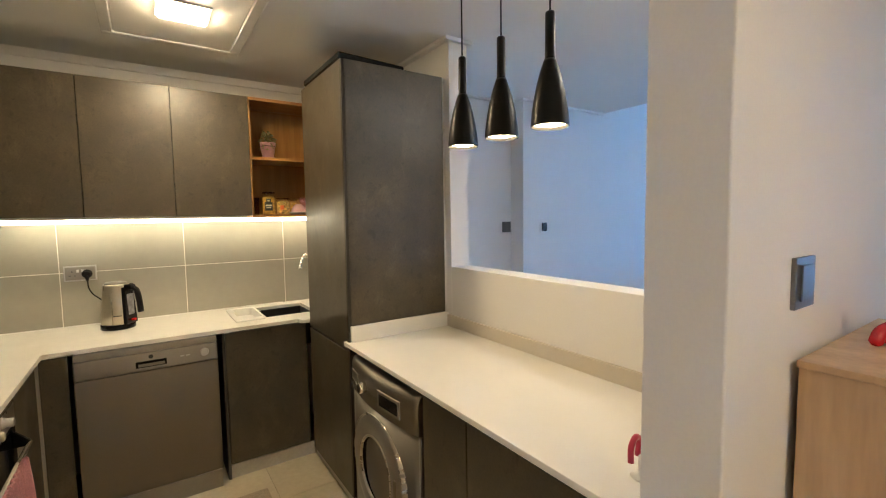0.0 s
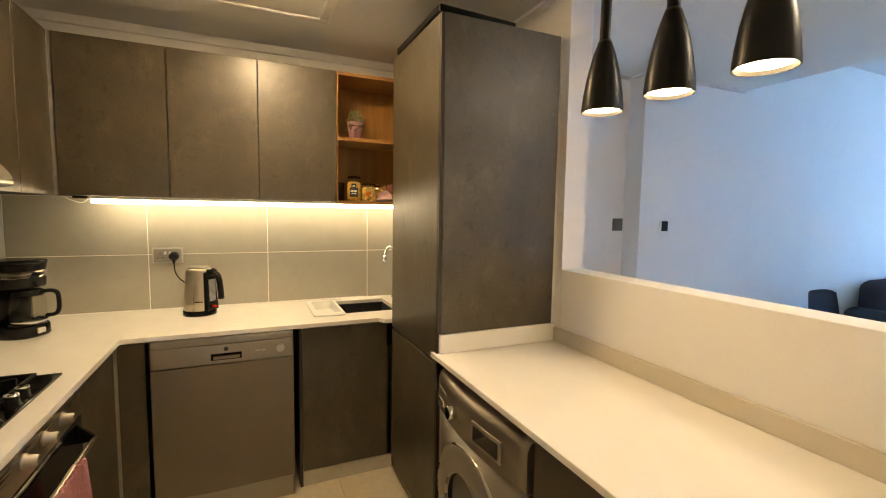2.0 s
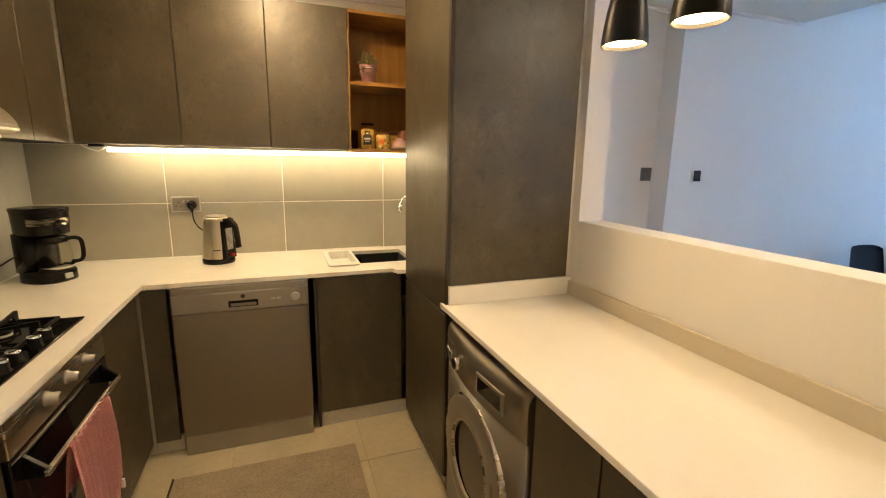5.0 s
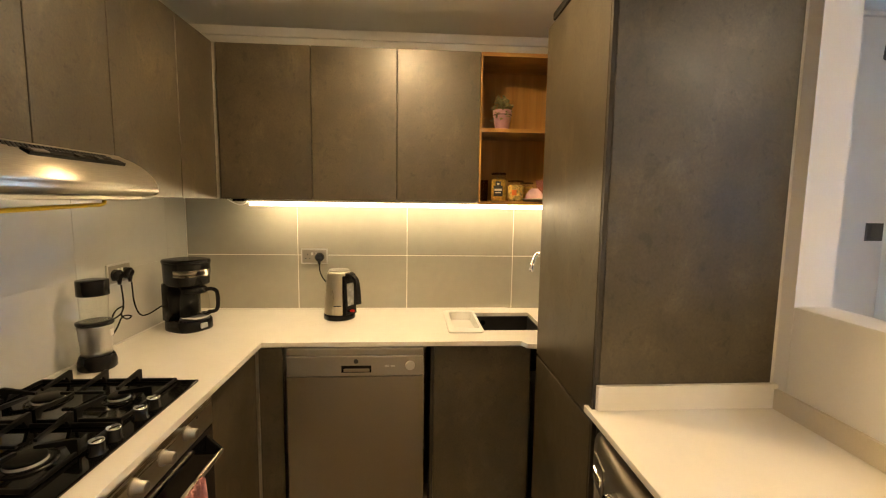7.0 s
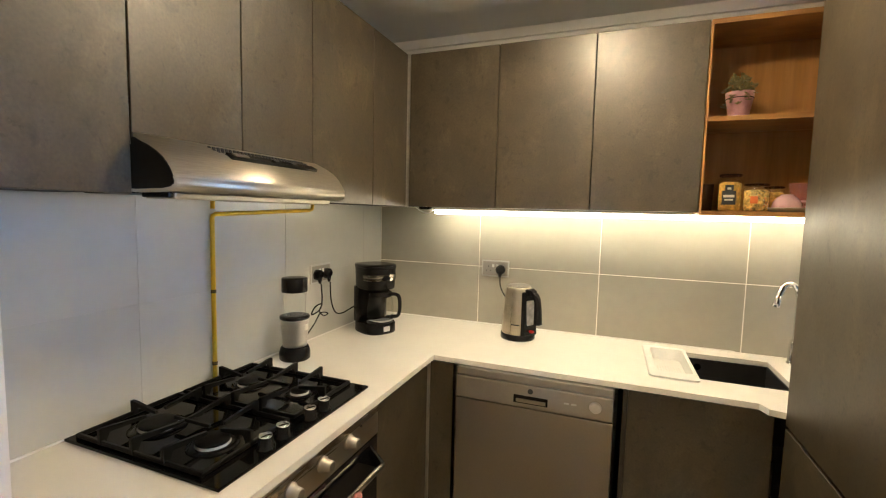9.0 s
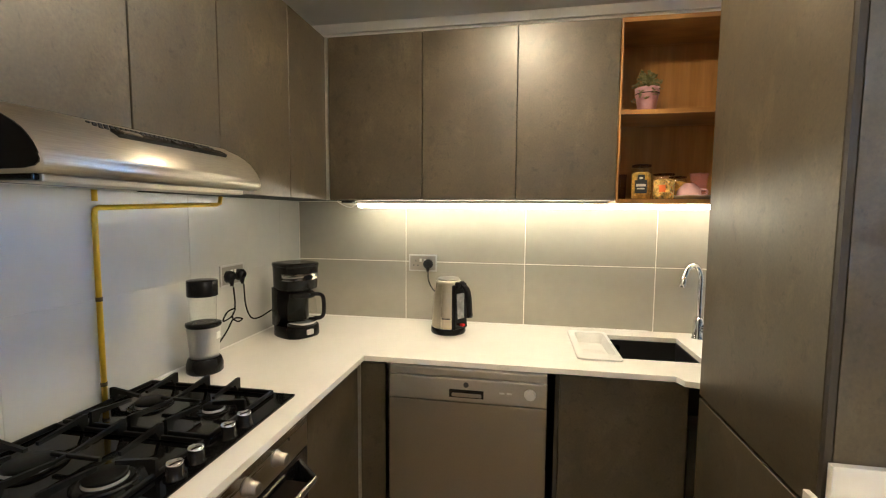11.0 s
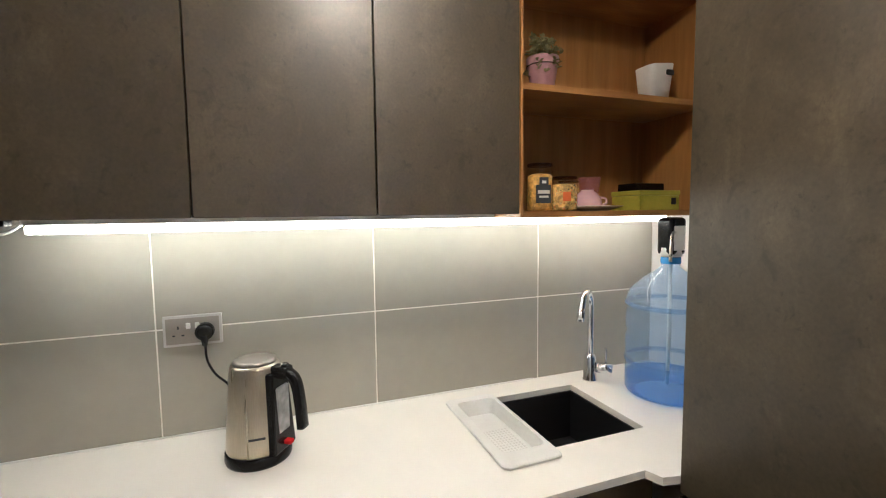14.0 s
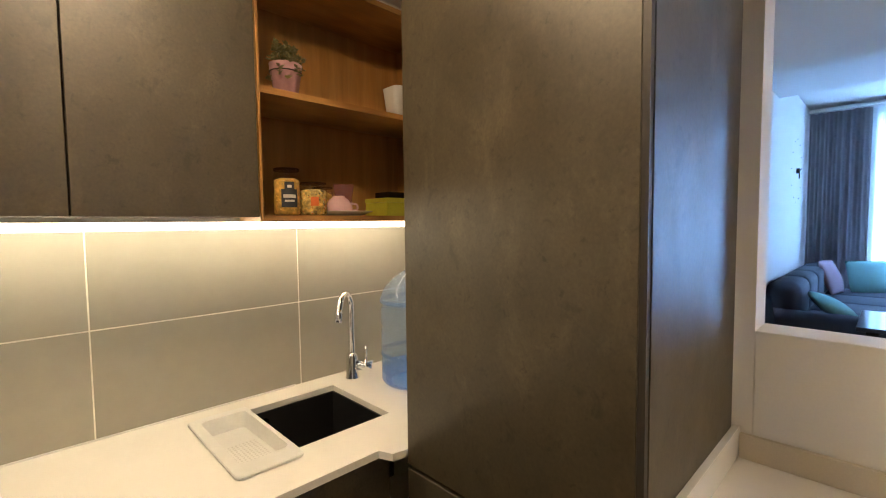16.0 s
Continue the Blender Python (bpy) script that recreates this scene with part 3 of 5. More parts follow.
part("upstand", boxed(RIGHT - 0.016, RIGHT - 0.002, 0.612, 2.073, TOP + 0.0005, 0.962, bevel=0.001, seg=1), UPSTAND, u, "beige stone upstand")
part("end_upstand", boxed(0.9, RIGHT - 0.002, 2.074, 2.0895, TOP + 0.0005, 0.976, bevel=0.001, seg=1), QUARTZ, u)

# ---- sink, tray and tap ----
u = thing("sink", 0.79, 3.07, 0.70, "black composite undermount sink bowl", "sink")
bm = bmesh.new()
ix0, ix1, iy0, iy1 = SKX0 + 0.004, SKX1 - 0.004, SKY0 + 0.004, SKY1 - 0.004
box(bm, ix0 - 0.012, ix0, iy0 - 0.012, iy1 + 0.012, 0.70, TOP - T - 0.001)
box(bm, ix1, ix1 + 0.012, iy0 - 0.012, iy1 + 0.012, 0.70, TOP - T - 0.001)
box(bm, ix0, ix1, iy0 - 0.012, iy0, 0.70, TOP - T - 0.001)
box(bm, ix0, ix1, iy1, iy1 + 0.012, 0.70, TOP - T - 0.001)
box(bm, ix0, ix1, iy0, iy1, 0.70, 0.712)
part("bowl", bm, SINK_BLACK, u)
part("drain", lathe(bmesh.new(), 0.80, 3.07, [(0.042, 0.7125), (0.042, 0.716), (0.03, 0.718), (0.01, 0.714)]), CHROME, u, "chrome drain")
bm = tube(bmesh.new(), [(ix0 + 0.19, iy1 - 0.001, 0.845), (ix0 + 0.19, iy1 - 0.005, 0.845)], 0.014)
part("overflow", bm, BLACK, u)

bm = bmesh.new()
tx0, tx1, ty0, ty1 = 0.522, 0.692, 2.850, 3.262


def rounded(x0, x1, y0, y1, r, n=5):
    out = []
    for cx, cy, a in ((x1 - r, y1 - r, 0), (x0 + r, y1 - r, 90), (x0 + r, y0 + r, 180), (x1 - r, y0 + r, 270)):
        for i in range(n + 1):
            t = radians(a + 90 * i / n)
            out.append((cx + r * math.cos(t), cy + r * math.sin(t)))
    return out


rings = []
for inset, z, r in ((0.0, TOP + 0.002, 0.02), (0.0, TOP + 0.007, 0.02), (0.003, TOP + 0.009, 0.02), (0.017, TOP + 0.009, 0.016), (0.019, TOP + 0.006, 0.016)):
    rings.append([bm.verts.new((x, y, z)) for x, y in rounded(tx0 + inset, tx1 - inset, ty0 + inset * 1.4, ty1 - inset * 1.4, r)])
rings[-2:] = [[bm.verts.new((x, y, TOP + 0.009)) for x, y in rounded(tx0 + 0.028, tx1 - 0.014, ty0 + 0.062, ty1 - 0.034, 0.018)],
              [bm.verts.new((x, y, TOP - 0.036 + 0.014 * (ty1 - y) / 0.4)) for x, y in rounded(tx0 + 0.040, tx1 - 0.024, ty0 + 0.085, ty1 - 0.052, 0.016)]]
for a, b in zip(rings, rings[1:]):
    for i in range(len(a)):
        bm.faces.new((a[i], a[(i + 1) % len(a)], b[(i + 1) % len(a)], b[i]))
bm.faces.new(rings[-1])
u = thing("sink_tray", 0.607, 3.05, TOP, "pale grey plastic draining tray beside the sink", "tray")
part("tray", bm, TRAY, u)
bm = bmesh.new()
for i in range(9):
    for j in range(12):
        hy = 2.950 + j * 0.0125
        hz = TOP - 0.036 + 0.014 * (ty1 - hy) / 0.4
        box(bm, 0.570 + i * 0.010, 0.5745 + i * 0.010, hy, hy + 0.0055, hz + 0.0004, hz + 0.0009)
tagged(part("drain_holes", bm, SOCKET_METAL, u, "grid of small drain holes"), kind="stuff")

u = thing("kitchen_tap", 1.086, 3.250, TOP, "chrome swan-neck mixer tap with side lever", "tap")
part("base", lathe(bmesh.new(), 1.086, 3.25, [(0.026, TOP), (0.026, TOP + 0.006), (0.0225, TOP + 0.010), (0.0215, TOP + 0.085), (0.016, TOP + 0.10)]), CHROME, u)
pts = [(1.086, 3.25, TOP + 0.09), (1.086, 3.25, 1.08), (1.086, 3.25, 1.175), (1.073, 3.241, 1.215), (1.046, 3.222, 1.235), (1.016, 3.200, 1.222), (0.999, 3.188, 1.190), (0.993, 3.184, 1.165)]
part("spout", tube(bmesh.new(), curve(pts, 6), 0.0118, 14), CHROME, u)
part("spray_head", tube(bmesh.new(), [(0.996, 3.186, 1.185), (0.993, 3.184, 1.165), (0.987, 3.180, 1.142)], [0.0125, 0.0140, 0.0140], 14), CHROME, u)
bm = tube(bmesh.new(), [(1.101, 3.236, TOP + 0.052), (1.142, 3.198, TOP + 0.046)], [0.019, 0.0225], 16)
knob = part("cartridge", bm, CHROME, u)
part("lever", tube(bmesh.new(), [(1.124, 3.214, TOP + 0.062), (1.126, 3.212, TOP + 0.105), (1.124, 3.214, TOP + 0.125)], 0.0042, 10), CHROME, knob)

# ---- dishwasher ----
u = thing("dishwasher", 0.113, 3.0, FLOOR, "stainless steel freestanding dishwasher under the worktop", "dishwasher")
DX0, DX1, DY = -0.184, 0.406, 2.717
part("body", boxed(DX0 + 0.006, DX1 - 0.006, DY + 0.045, 3.28, FLOOR + 0.02, 0.866), BLACK, u)
part("lid", boxed(DX0 + 0.001, DX1 - 0.001, DY + 0.004, DY + 0.05, 0.846, 0.876, bevel=0.004), SILVER_LIGHT, u)
bm = boxed(DX0, DX1, DY, DY + 0.044, 0.755, 0.844, bevel=0.005)
panel = part("control_panel", bm, SILVER_LIGHT, u)
part("handle_recess", boxed(0.050, 0.178, DY - 0.001, DY + 0.004, 0.772, 0.803, bevel=0.001), BLACK, panel, "dark recessed grip")
part("handle_lip", boxed(0.060, 0.170, DY - 0.004, DY + 0.003, 0.776, 0.790, bevel=0.002), SILVER, panel)
part("badge", tube(bmesh.new(), [(0.113, DY - 0.0015, 0.822), (0.113, DY + 0.002, 0.822)], 0.010, 16), LABEL_DARK, panel)
part("program_knob", tube(bmesh.new(), [(0.345, DY - 0.010, 0.802), (0.345, DY + 0.002, 0.802)], [0.018, 0.022], 24), SOCKET_METAL, panel)
for x in (0.236, 0.262):
    part("button", boxed(x, x + 0.018, DY - 0.0015, DY + 0.002, 0.797, 0.803), SOCKET_METAL, panel)
part("door", boxed(DX0, DX1, DY + 0.002, DY + 0.044, 0.150, 0.752, bevel=0.003), SILVER, u, "brushed steel door")
part("plinth", boxed(DX0 + 0.004, DX1 - 0.004, DY + 0.006, DY + 0.03, FLOOR + 0.002, 0.146, bevel=0.002), SILVER_LIGHT, u)

# ---- washing machine ----
WX, WY0, WY1, WZ = 0.882, 1.466, 2.072, 0.846
u = thing("washing_machine", 1.17, 1.77, FLOOR, "silver front-loading washing machine under the worktop", "washing machine")
WC, WH = (WY0 + WY1) / 2, (WY1 - WY0) / 2


def bow(y):
    """How far the rounded front stands out at y."""
    return 0.012 - 0.032 * (1 - ((y - WC) / WH) ** 2)


def bowed(outline, y0, y1, n=16):
    """An outline in x and z drawn along y, its front following the bow."""
    bm = bmesh.new()
    rows = []
    for i in range(n + 1):
        y = y0 + (y1 - y0) * i / n
        rows.append([bm.verts.new((x + (bow(y) if x < 1.2 else 0), y, z)) for x, z in outline])
    k = len(outline)
    for a, b in zip(rows, rows[1:]):
        for i in range(k):
            bm.faces.new((a[i], a[(i + 1) % k], b[(i + 1) % k], b[i])).smooth = True
    bm.faces.new(rows[0]); bm.faces.new(rows[-1])
    for e in bm.edges:
        if len(e.link_faces) == 2 and e.calc_face_angle(0) > 0.6:
            e.smooth = False
    return bm


low = WZ - 0.150
part("body", bowed([(1.43, FLOOR + 0.012), (WX + 0.018, FLOOR + 0.012), (WX + 0.008, FLOOR + 0.024), (WX + 0.008, low - 0.004), (1.43, low - 0.004)], WY0, WY1), SILVER, u)
prof = [(1.43, WZ), (WX + 0.040, WZ), (WX + 0.022, WZ - 0.003), (WX + 0.010, WZ - 0.012), (WX + 0.003, WZ - 0.030), (WX + 0.001, WZ - 0.060), (WX + 0.003, low), (1.43, low)]
panel = part("control_panel", bowed(prof, WY0, WY1), SILVER, u)
for y in (WY0, WY1 - 0.012):
    part("corner_post", tube(bmesh.new(), [(WX + 0.024, y + 0.006, FLOOR + 0.014), (WX + 0.024, y + 0.006, low - 0.005)], 0.0065, 12), SILVER_LIGHT, u, "rounded silver front corner")
part("display", turned(boxed(WX - 0.0195, WX - 0.010, 1.578, 1.712, 0.738, 0.787, bevel=0.002), WX - 0.014, 1.645, 5), BLACK_GLASS, panel, "dark display window")
part("display_frame", turned(boxed(WX - 0.0180, WX - 0.008, 1.566, 1.724, 0.727, 0.798, bevel=0.003), WX - 0.014, 1.645, 5), SILVER_LIGHT, panel)
part("program_knob", tube(bmesh.new(), [(WX - 0.044, 1.865, 0.763), (WX - 0.040, 1.865, 0.763), (WX - 0.010, 1.865, 0.763)], [0.020, 0.023, 0.026], 24), CHROME, panel, "chrome program knob")
part("detergent_drawer", turned(boxed(WX - 0.004, WX + 0.008, 1.950, 2.050, 0.722, 0.792, bevel=0.004), WX, 2.0, -9), SILVER, panel, "silver detergent drawer")
part("drawer_grip", turned(boxed(WX - 0.009, WX - 0.002, 1.962, 2.038, 0.736, 0.756, bevel=0.003), WX, 2.0, -9), CHROME, panel, "pale drawer grip")
cyw, czw = 1.775, 0.435


def ring_x(bm, profile, seg=40):
    """Turns (radius, x) pairs about the axis of the porthole."""
    rings = [[bm.verts.new((x, cyw + r * math.cos(2 * math.pi * i / seg), czw + r * math.sin(2 * math.pi * i / seg))) for i in range(seg)] for r, x in profile]
    for a, b in zip(rings, rings[1:]):
        for i in range(seg):
            bm.faces.new((a[i], a[(i + 1) % seg], b[(i + 1) % seg], b[i])).smooth = True
    return bm, rings


DP = WX - 0.014      # plane of the door
bm, _ = ring_x(bmesh.new(), [(0.232, DP + 0.030), (0.228, DP + 0.004), (0.218, DP - 0.003), (0.190, DP - 0.008), (0.152, DP - 0.008), (0.140, DP - 0.002), (0.132, DP + 0.014)])
door = part("door", bm, SILVER_LIGHT, u, "round silver door ring")
bm, _ = ring_x(bmesh.new(), [(0.2335, DP + 0.024), (0.2325, DP + 0.001), (0.2275, DP - 0.002), (0.224, DP + 0.002)])
part("outer_ring", bm, STEEL, door)
bm, _ = ring_x(bmesh.new(), [(0.146, DP - 0.006), (0.143, DP - 0.010), (0.138, DP - 0.009), (0.135, DP - 0.002)])
part("inner_ring", bm, STEEL, door)
bm, rr = ring_x(bmesh.new(), [(0.136, DP + 0.000), (0.126, DP + 0.006), (0.100, DP + 0.008), (0.060, DP + 0.006), (0.02, DP + 0.005)])
bm.faces.new(rr[-1])
part("door_glass", bm, HOB_GLASS, door, "dark hollow door glass")
part("door_grip", boxed(DP - 0.011, DP + 0.004, 1.582, 1.606, 0.385, 0.485, bevel=0.006), SILVER, door)

# ---- oven ----
u = thing("oven", -0.6, 2.005, FLOOR, "built-in electric oven with steel control panel", "oven")
OX, OY0, OY1 = -0.304, 1.706, 2.305
part("body", boxed(-0.85, OX - 0.022, OY0 + 0.01, OY1 - 0.01, 0.28, 0.870), CARCASS, u)
panel = part("control_panel", boxed(OX - 0.02, OX, OY0, OY1, 0.772, 0.872, bevel=0.003), STEEL, u, "brushed steel control panel")
for y in (1.890, 2.012, 2.134):
    bm = tube(bmesh.new(), [(OX, y, 0.826), (OX + 0.006, y, 0.826), (OX + 0.008, y, 0.826), (OX + 0.030, y, 0.826), (OX + 0.033, y, 0.826)], [0.021, 0.021, 0.0165, 0.0145, 0.011], 24)
    part("knob", bm, SILVER_LIGHT, panel, "pale metal oven knob")
part("indicator", tube(bmesh.new(), [(OX, 2.20, 0.842), (OX + 0.002, 2.20, 0.842)], 0.004, 10), LABEL_DARK, panel)
door = part("door", boxed(OX - 0.02, OX - 0.001, OY0, OY1, 0.285, 0.768, bevel=0.003), BLACK_GLASS, u, "black glass oven door")
part("door_trim", boxed(OX - 0.0008, OX + 0.002, OY0 + 0.002, OY1 - 0.002, 0.290, 0.312), STEEL, door)
bm = boxed(OX + 0.036, OX + 0.048, 1.748, 2.268, 0.690, 0.706, bevel=0.003)
handle = part("handle", bm, STEEL, door, "flat steel handle bar")
for y in (1.752, 2.252):
    bm = bmesh.new()
    prism(bm, [(OX, 0.752), (OX, 0.690), (OX + 0.040, 0.690), (OX + 0.046, 0.706)], "y", y, y + 0.012)
    part("bracket", bm, BLACK, handle)
part("plinth", boxed(-0.372, -0.357, OY0, OY1, FLOOR, 0.128), KICK, u)
part("lower_panel", boxed(-0.334, -0.316, OY0 + 0.001, OY1 - 0.001, 0.13, 0.282), LAMINATE, u)

# towel on the oven handle
bm = bmesh.new()
rows, cols = 26, 60
grid = []
for i in range(rows):
    s = i / (rows - 1)
    ring = []
    for j in range(cols):
        f = j / (cols - 1)
        y = 1.838 + 0.265 * f + 0.012 * (s - 0.3) * math.sin(f * 5)
        ridge = 0.0042 * math.sin(f * 2 * math.pi * 9 + 1.6 * math.sin(f * 8)) + 0.0012 * math.sin(f * 2 * math.pi * 23)
        if s < 0.22:      # behind the bar and over it
            a = s / 0.22
            x = OX + 0.030 + 0.028 * a
            z = 0.560 + 0.153 * math.sin(a * math.pi / 2)
        else:
            a = (s - 0.22) / 0.78
            x = OX + 0.060 + 0.010 * math.sin(a * 2.6) + 0.006 * math.sin(f * 7 + a * 3) * a
            z = 0.713 - a * (0.345 + 0.018 * math.sin(f * 4.2))
        ring.append(bm.verts.new((x + ridge, y, z)))
    grid.append(ring)
for a, b in zip(grid, grid[1:]):
    for j in range(cols - 1):
        bm.faces.new((a[j], a[j + 1], b[j + 1], b[j])).smooth = True
bmesh.ops.solidify(bm, geom=list(bm.faces), thickness=0.003)
u = thing("tea_towel", OX + 0.05, 2.06, 0.37, "ribbed pink tea towel hung over the oven handle", "towel")
part("cloth", bm, TOWEL, u)
part("hem_tag", boxed(OX + 0.064, OX + 0.072, 2.103, 2.111, 0.375, 0.405), WHITE_PLASTIC, u, "small white hem tag")

# ---- hob ----
u = thing("gas_hob", -0.61, 2.037, TOP, "black glass gas hob with iron grates", "hob")
HX0, HX1, HY0, HY1 = -0.866, -0.358, 1.739, 2.335
part("glass", boxed(HX0, HX1, HY0, HY1, TOP + 0.0005, TOP + 0.008, bevel=0.002), HOB_GLASS, u)
for x, y, r in ((-0.715, 1.872, 0.046), (-0.715, 2.185, 0.038), (-0.515, 1.865, 0.040), (-0.520, 2.190, 0.028)):
    b = part("burner", lathe(bmesh.new(), x, y, [(r * 1.02, TOP + 0.0115), (r * 1.02, TOP + 0.0125), (r * 0.97, TOP + 0.0165), (r * 0.95, TOP + 0.0175)]), SOCKET_METAL, u, "silver burner ring")
    part("burner_base", lathe(bmesh.new(), x, y, [(r * 1.5, TOP + 0.008), (r * 1.5, TOP + 0.010), (r * 1.1, TOP + 0.0113)]), BLACK, b, "black burner base")
    part("burner_cap", lathe(bmesh.new(), x, y, [(r * 0.99, TOP + 0.0180), (r * 0.99, TOP + 0.023), (r * 0.90, TOP + 0.0255), (0.001, TOP + 0.0262)]), IRON, b, "black burner cap")
for y in (1.902, 1.962, 2.070, 2.132):
    kn = part("knob", lathe(bmesh.new(), -0.387, y, [(0.022, TOP + 0.008), (0.022, TOP + 0.011), (0.0175, TOP + 0.014), (0.0165, TOP + 0.036)]), BLACK, u)
    part("knob_cap", lathe(bmesh.new(), -0.387, y, [(0.0168, TOP + 0.0362), (0.0168, TOP + 0.041), (0.014, TOP + 0.043), (0.001, TOP + 0.0432)]), CHROME, kn, "chrome knob top")
GZ = TOP + 0.036


def sorted_loop(loop, way):
    return loop if way > 0 else loop[::-1]


for y0, y1 in ((1.752, 2.030), (2.044, 2.322)):
    bm = bmesh.new()
    t = 0.0043
    gx0, gx1 = -0.842, -0.420
    FZ0, FZ1 = TOP + 0.0095, TOP + 0.0205
    for y in (y0, y1 - 2 * t):
        box(bm, gx0, gx1, y, y + 2 * t, FZ0, FZ1, bevel=0.0015, seg=1)
    for x in (gx0, gx1 - 2 * t):
        box(bm, x, x + 2 * t, y0, y1, FZ0, FZ1, bevel=0.0015, seg=1)
    for x in (-0.752, -0.640, -0.536):
        for edge, way in ((y0, 1), (y1, -1)):
            # a post at the frame with a finger that falls slightly towards the burner
            e, tip = edge - way * 0.002, edge + way * 0.112
            prism(bm, sorted_loop([(e, FZ0 + 0.002), (e, GZ + 0.014), (e + way * 0.007, GZ + 0.015), (tip, GZ + 0.001), (tip, GZ - 0.007), (e + way * 0.024, GZ - 0.001), (e + way * 0.013, FZ0 + 0.002)], way), "x", x - t, x + t)
    my = (y0 + y1) / 2
    for a, way in ((gx0, 1), (gx1, -1)):
        prism(bm, sorted_loop([(a - way * 0.002, FZ0 + 0.002), (a - way * 0.002, GZ + 0.014), (a + way * 0.007, GZ + 0.015), (a + way * 0.095, GZ + 0.001), (a + way * 0.095, GZ - 0.007), (a + way * 0.024, GZ - 0.001), (a + way * 0.013, FZ0 + 0.002)], way), "y", my - t, my + t)
    box(bm, -0.678, -0.555, my - t, my + t, GZ - 0.007, GZ + 0.002, bevel=0.0015, seg=1)
    box(bm, -0.640 - t, -0.640 + t, y0 + 0.10, y1 - 0.10, GZ - 0.007, GZ + 0.0015, bevel=0.0015, seg=1)
    g = part("grate", bm, IRON, u, "black cast iron grate")
    for x in (gx0 + t, gx1 - t):
        for y in (y0 + t, y1 - t):
            part("rubber_foot", lathe(bmesh.new(), x, y, [(0.006, TOP + 0.008), (0.005, TOP + 0.0105)], 10), BLACK, g)

# ---- cooker hood ----
u = thing("cooker_hood", -0.66, 2.03, 1.50, "brushed stainless steel visor cooker hood", "cooker hood")
VX = UPX + 0.0015
prof = [(LEFT + 0.002, 1.621), (VX, 1.6205), (VX, 1.637), (VX + 0.010, 1.637), (-0.550, 1.630), (-0.520, 1.617), (-0.498, 1.604), (-0.480, 1.590), (-0.467, 1.575), (-0.458, 1.562),
        (-0.4525, 1.551), (-0.4490, 1.543), (-0.4515, 1.5415), (-0.4475, 1.533), (-0.4485, 1.526), (-0.458, 1.519), (-0.480, 1.515), (-0.565, 1.513), (LEFT + 0.002, 1.535)]
bm = bmesh.new()
prism(bm, prof, "y", 1.7360, 2.322)
for f in bm.faces:
    f.smooth = abs(f.normal.y) < 0.5 and f.calc_center_median().x > -0.57
for e in bm.edges:
    if len(e.link_faces) == 2 and e.calc_face_angle(0) > 0.5:
        e.smooth = False
part("visor", bm, STEEL_H, u)
mid = Vector((-0.62, 1.565))
bm = bmesh.new()
prism(bm, [(mid.x + (x - mid.x) * 0.95, mid.y + (z - mid.y) * 0.86) for x, z in prof], "y", 1.7330, 1.7359)
part("end_cap", bm, BLACK_MATT, u, "dark end cap")
bm = bmesh.new()
prism(bm, prof, "y", 2.3222, 2.3275)
part("end_cap", bm, STEEL_H, u, "steel end cap")
part("pull_tab", boxed(-0.56, -0.478, 1.740, 1.7515, 1.503, 1.5145, bevel=0.003), BLACK, u, "dark pull tab")
sl = Vector((-0.498 + 0.550, 0, 1.604 - 1.630)).normalized()
nrm = Vector((-sl.z, 0, sl.x))


def on_visor(along, y, lift):
    p = Vector((-0.550, 0, 1.630)) + sl * along + nrm * lift
    return (p.x, y, p.z)


def slab_on_visor(bm, a0, a1, y0, y1, h0, h1):
    vs = [bm.verts.new(on_visor(a, y, h)) for h in (h0, h1) for a, y in ((a0, y0), (a1, y0), (a1, y1), (a0, y1))]
    for q in ((0, 1, 2, 3), (4, 5, 6, 7), (0, 1, 5, 4), (1, 2, 6, 5), (2, 3, 7, 6), (3, 0, 4, 7)):
        bm.faces.new([vs[i] for i in q])
    return bm


strip = part("switch_strip", slab_on_visor(bmesh.new(), 0.040, 0.064, 1.915, 2.240, -0.006, 0.0075), BLACK, u, "black switch strip")
for y in (1.925, 2.06, 2.13):
    part("slider", slab_on_visor(bmesh.new(), 0.048, 0.062, y, y + (0.045 if y < 2 else 0.02), 0.008, 0.011), SILVER if y < 2 else BLACK_MATT, strip)
bm = bmesh.new()
for i in range(4):
    for j in range(28):
        y = 1.893 + j * 0.0125 + 0.006 * (i % 2)
        slab_on_visor(bm, 0.004 + i * 0.0085, 0.0088 + i * 0.0085, y, y + 0.0068, -0.004, 0.0033)
tagged(part("vent_slots", bm, LABEL_DARK, u, "rows of small vent slots"), kind="stuff")
part("front_drawer", boxed(-0.565, -0.476, 1.752, 2.286, 1.501, 1.5145, bevel=0.003), STEEL_H, u)
part("filter", boxed(-0.800, -0.610, 1.770, 2.290, 1.512, 1.5165), BLACK_MATT, u, "dark grease filter")

# ---- yellow gas pipe ----
u = thing("gas_pipe", -0.86, 2.17, TOP, "yellow gas pipe run on the tiled wall", "pipe")
pts = [(-0.860, 2.178, 0.902), (-0.860, 2.178, 1.446), (-0.860, 2.180, 1.456), (-0.860, 2.190, 1.462), (-0.860, 2.40, 1.470), (-0.860, 2.672, 1.480), (-0.860, 2.694, 1.485), (-0.860, 2.700, 1.512)]
part("pipe", tube(bmesh.new(), pts, 0.0075, 12), YELLOW, u)
for z in (0.955, 1.20):
    part("collar", tube(bmesh.new(), [(-0.860, 2.178, z), (-0.860, 2.178, z + 0.012)], 0.0085, 12), TAPE, u, "dark worn ring")
part("stub", tube(bmesh.new(), [(-0.845, 2.168, 1.480), (-0.845, 2.168, 1.511)], 0.007, 12), YELLOW, u, "short yellow stub under the hood")

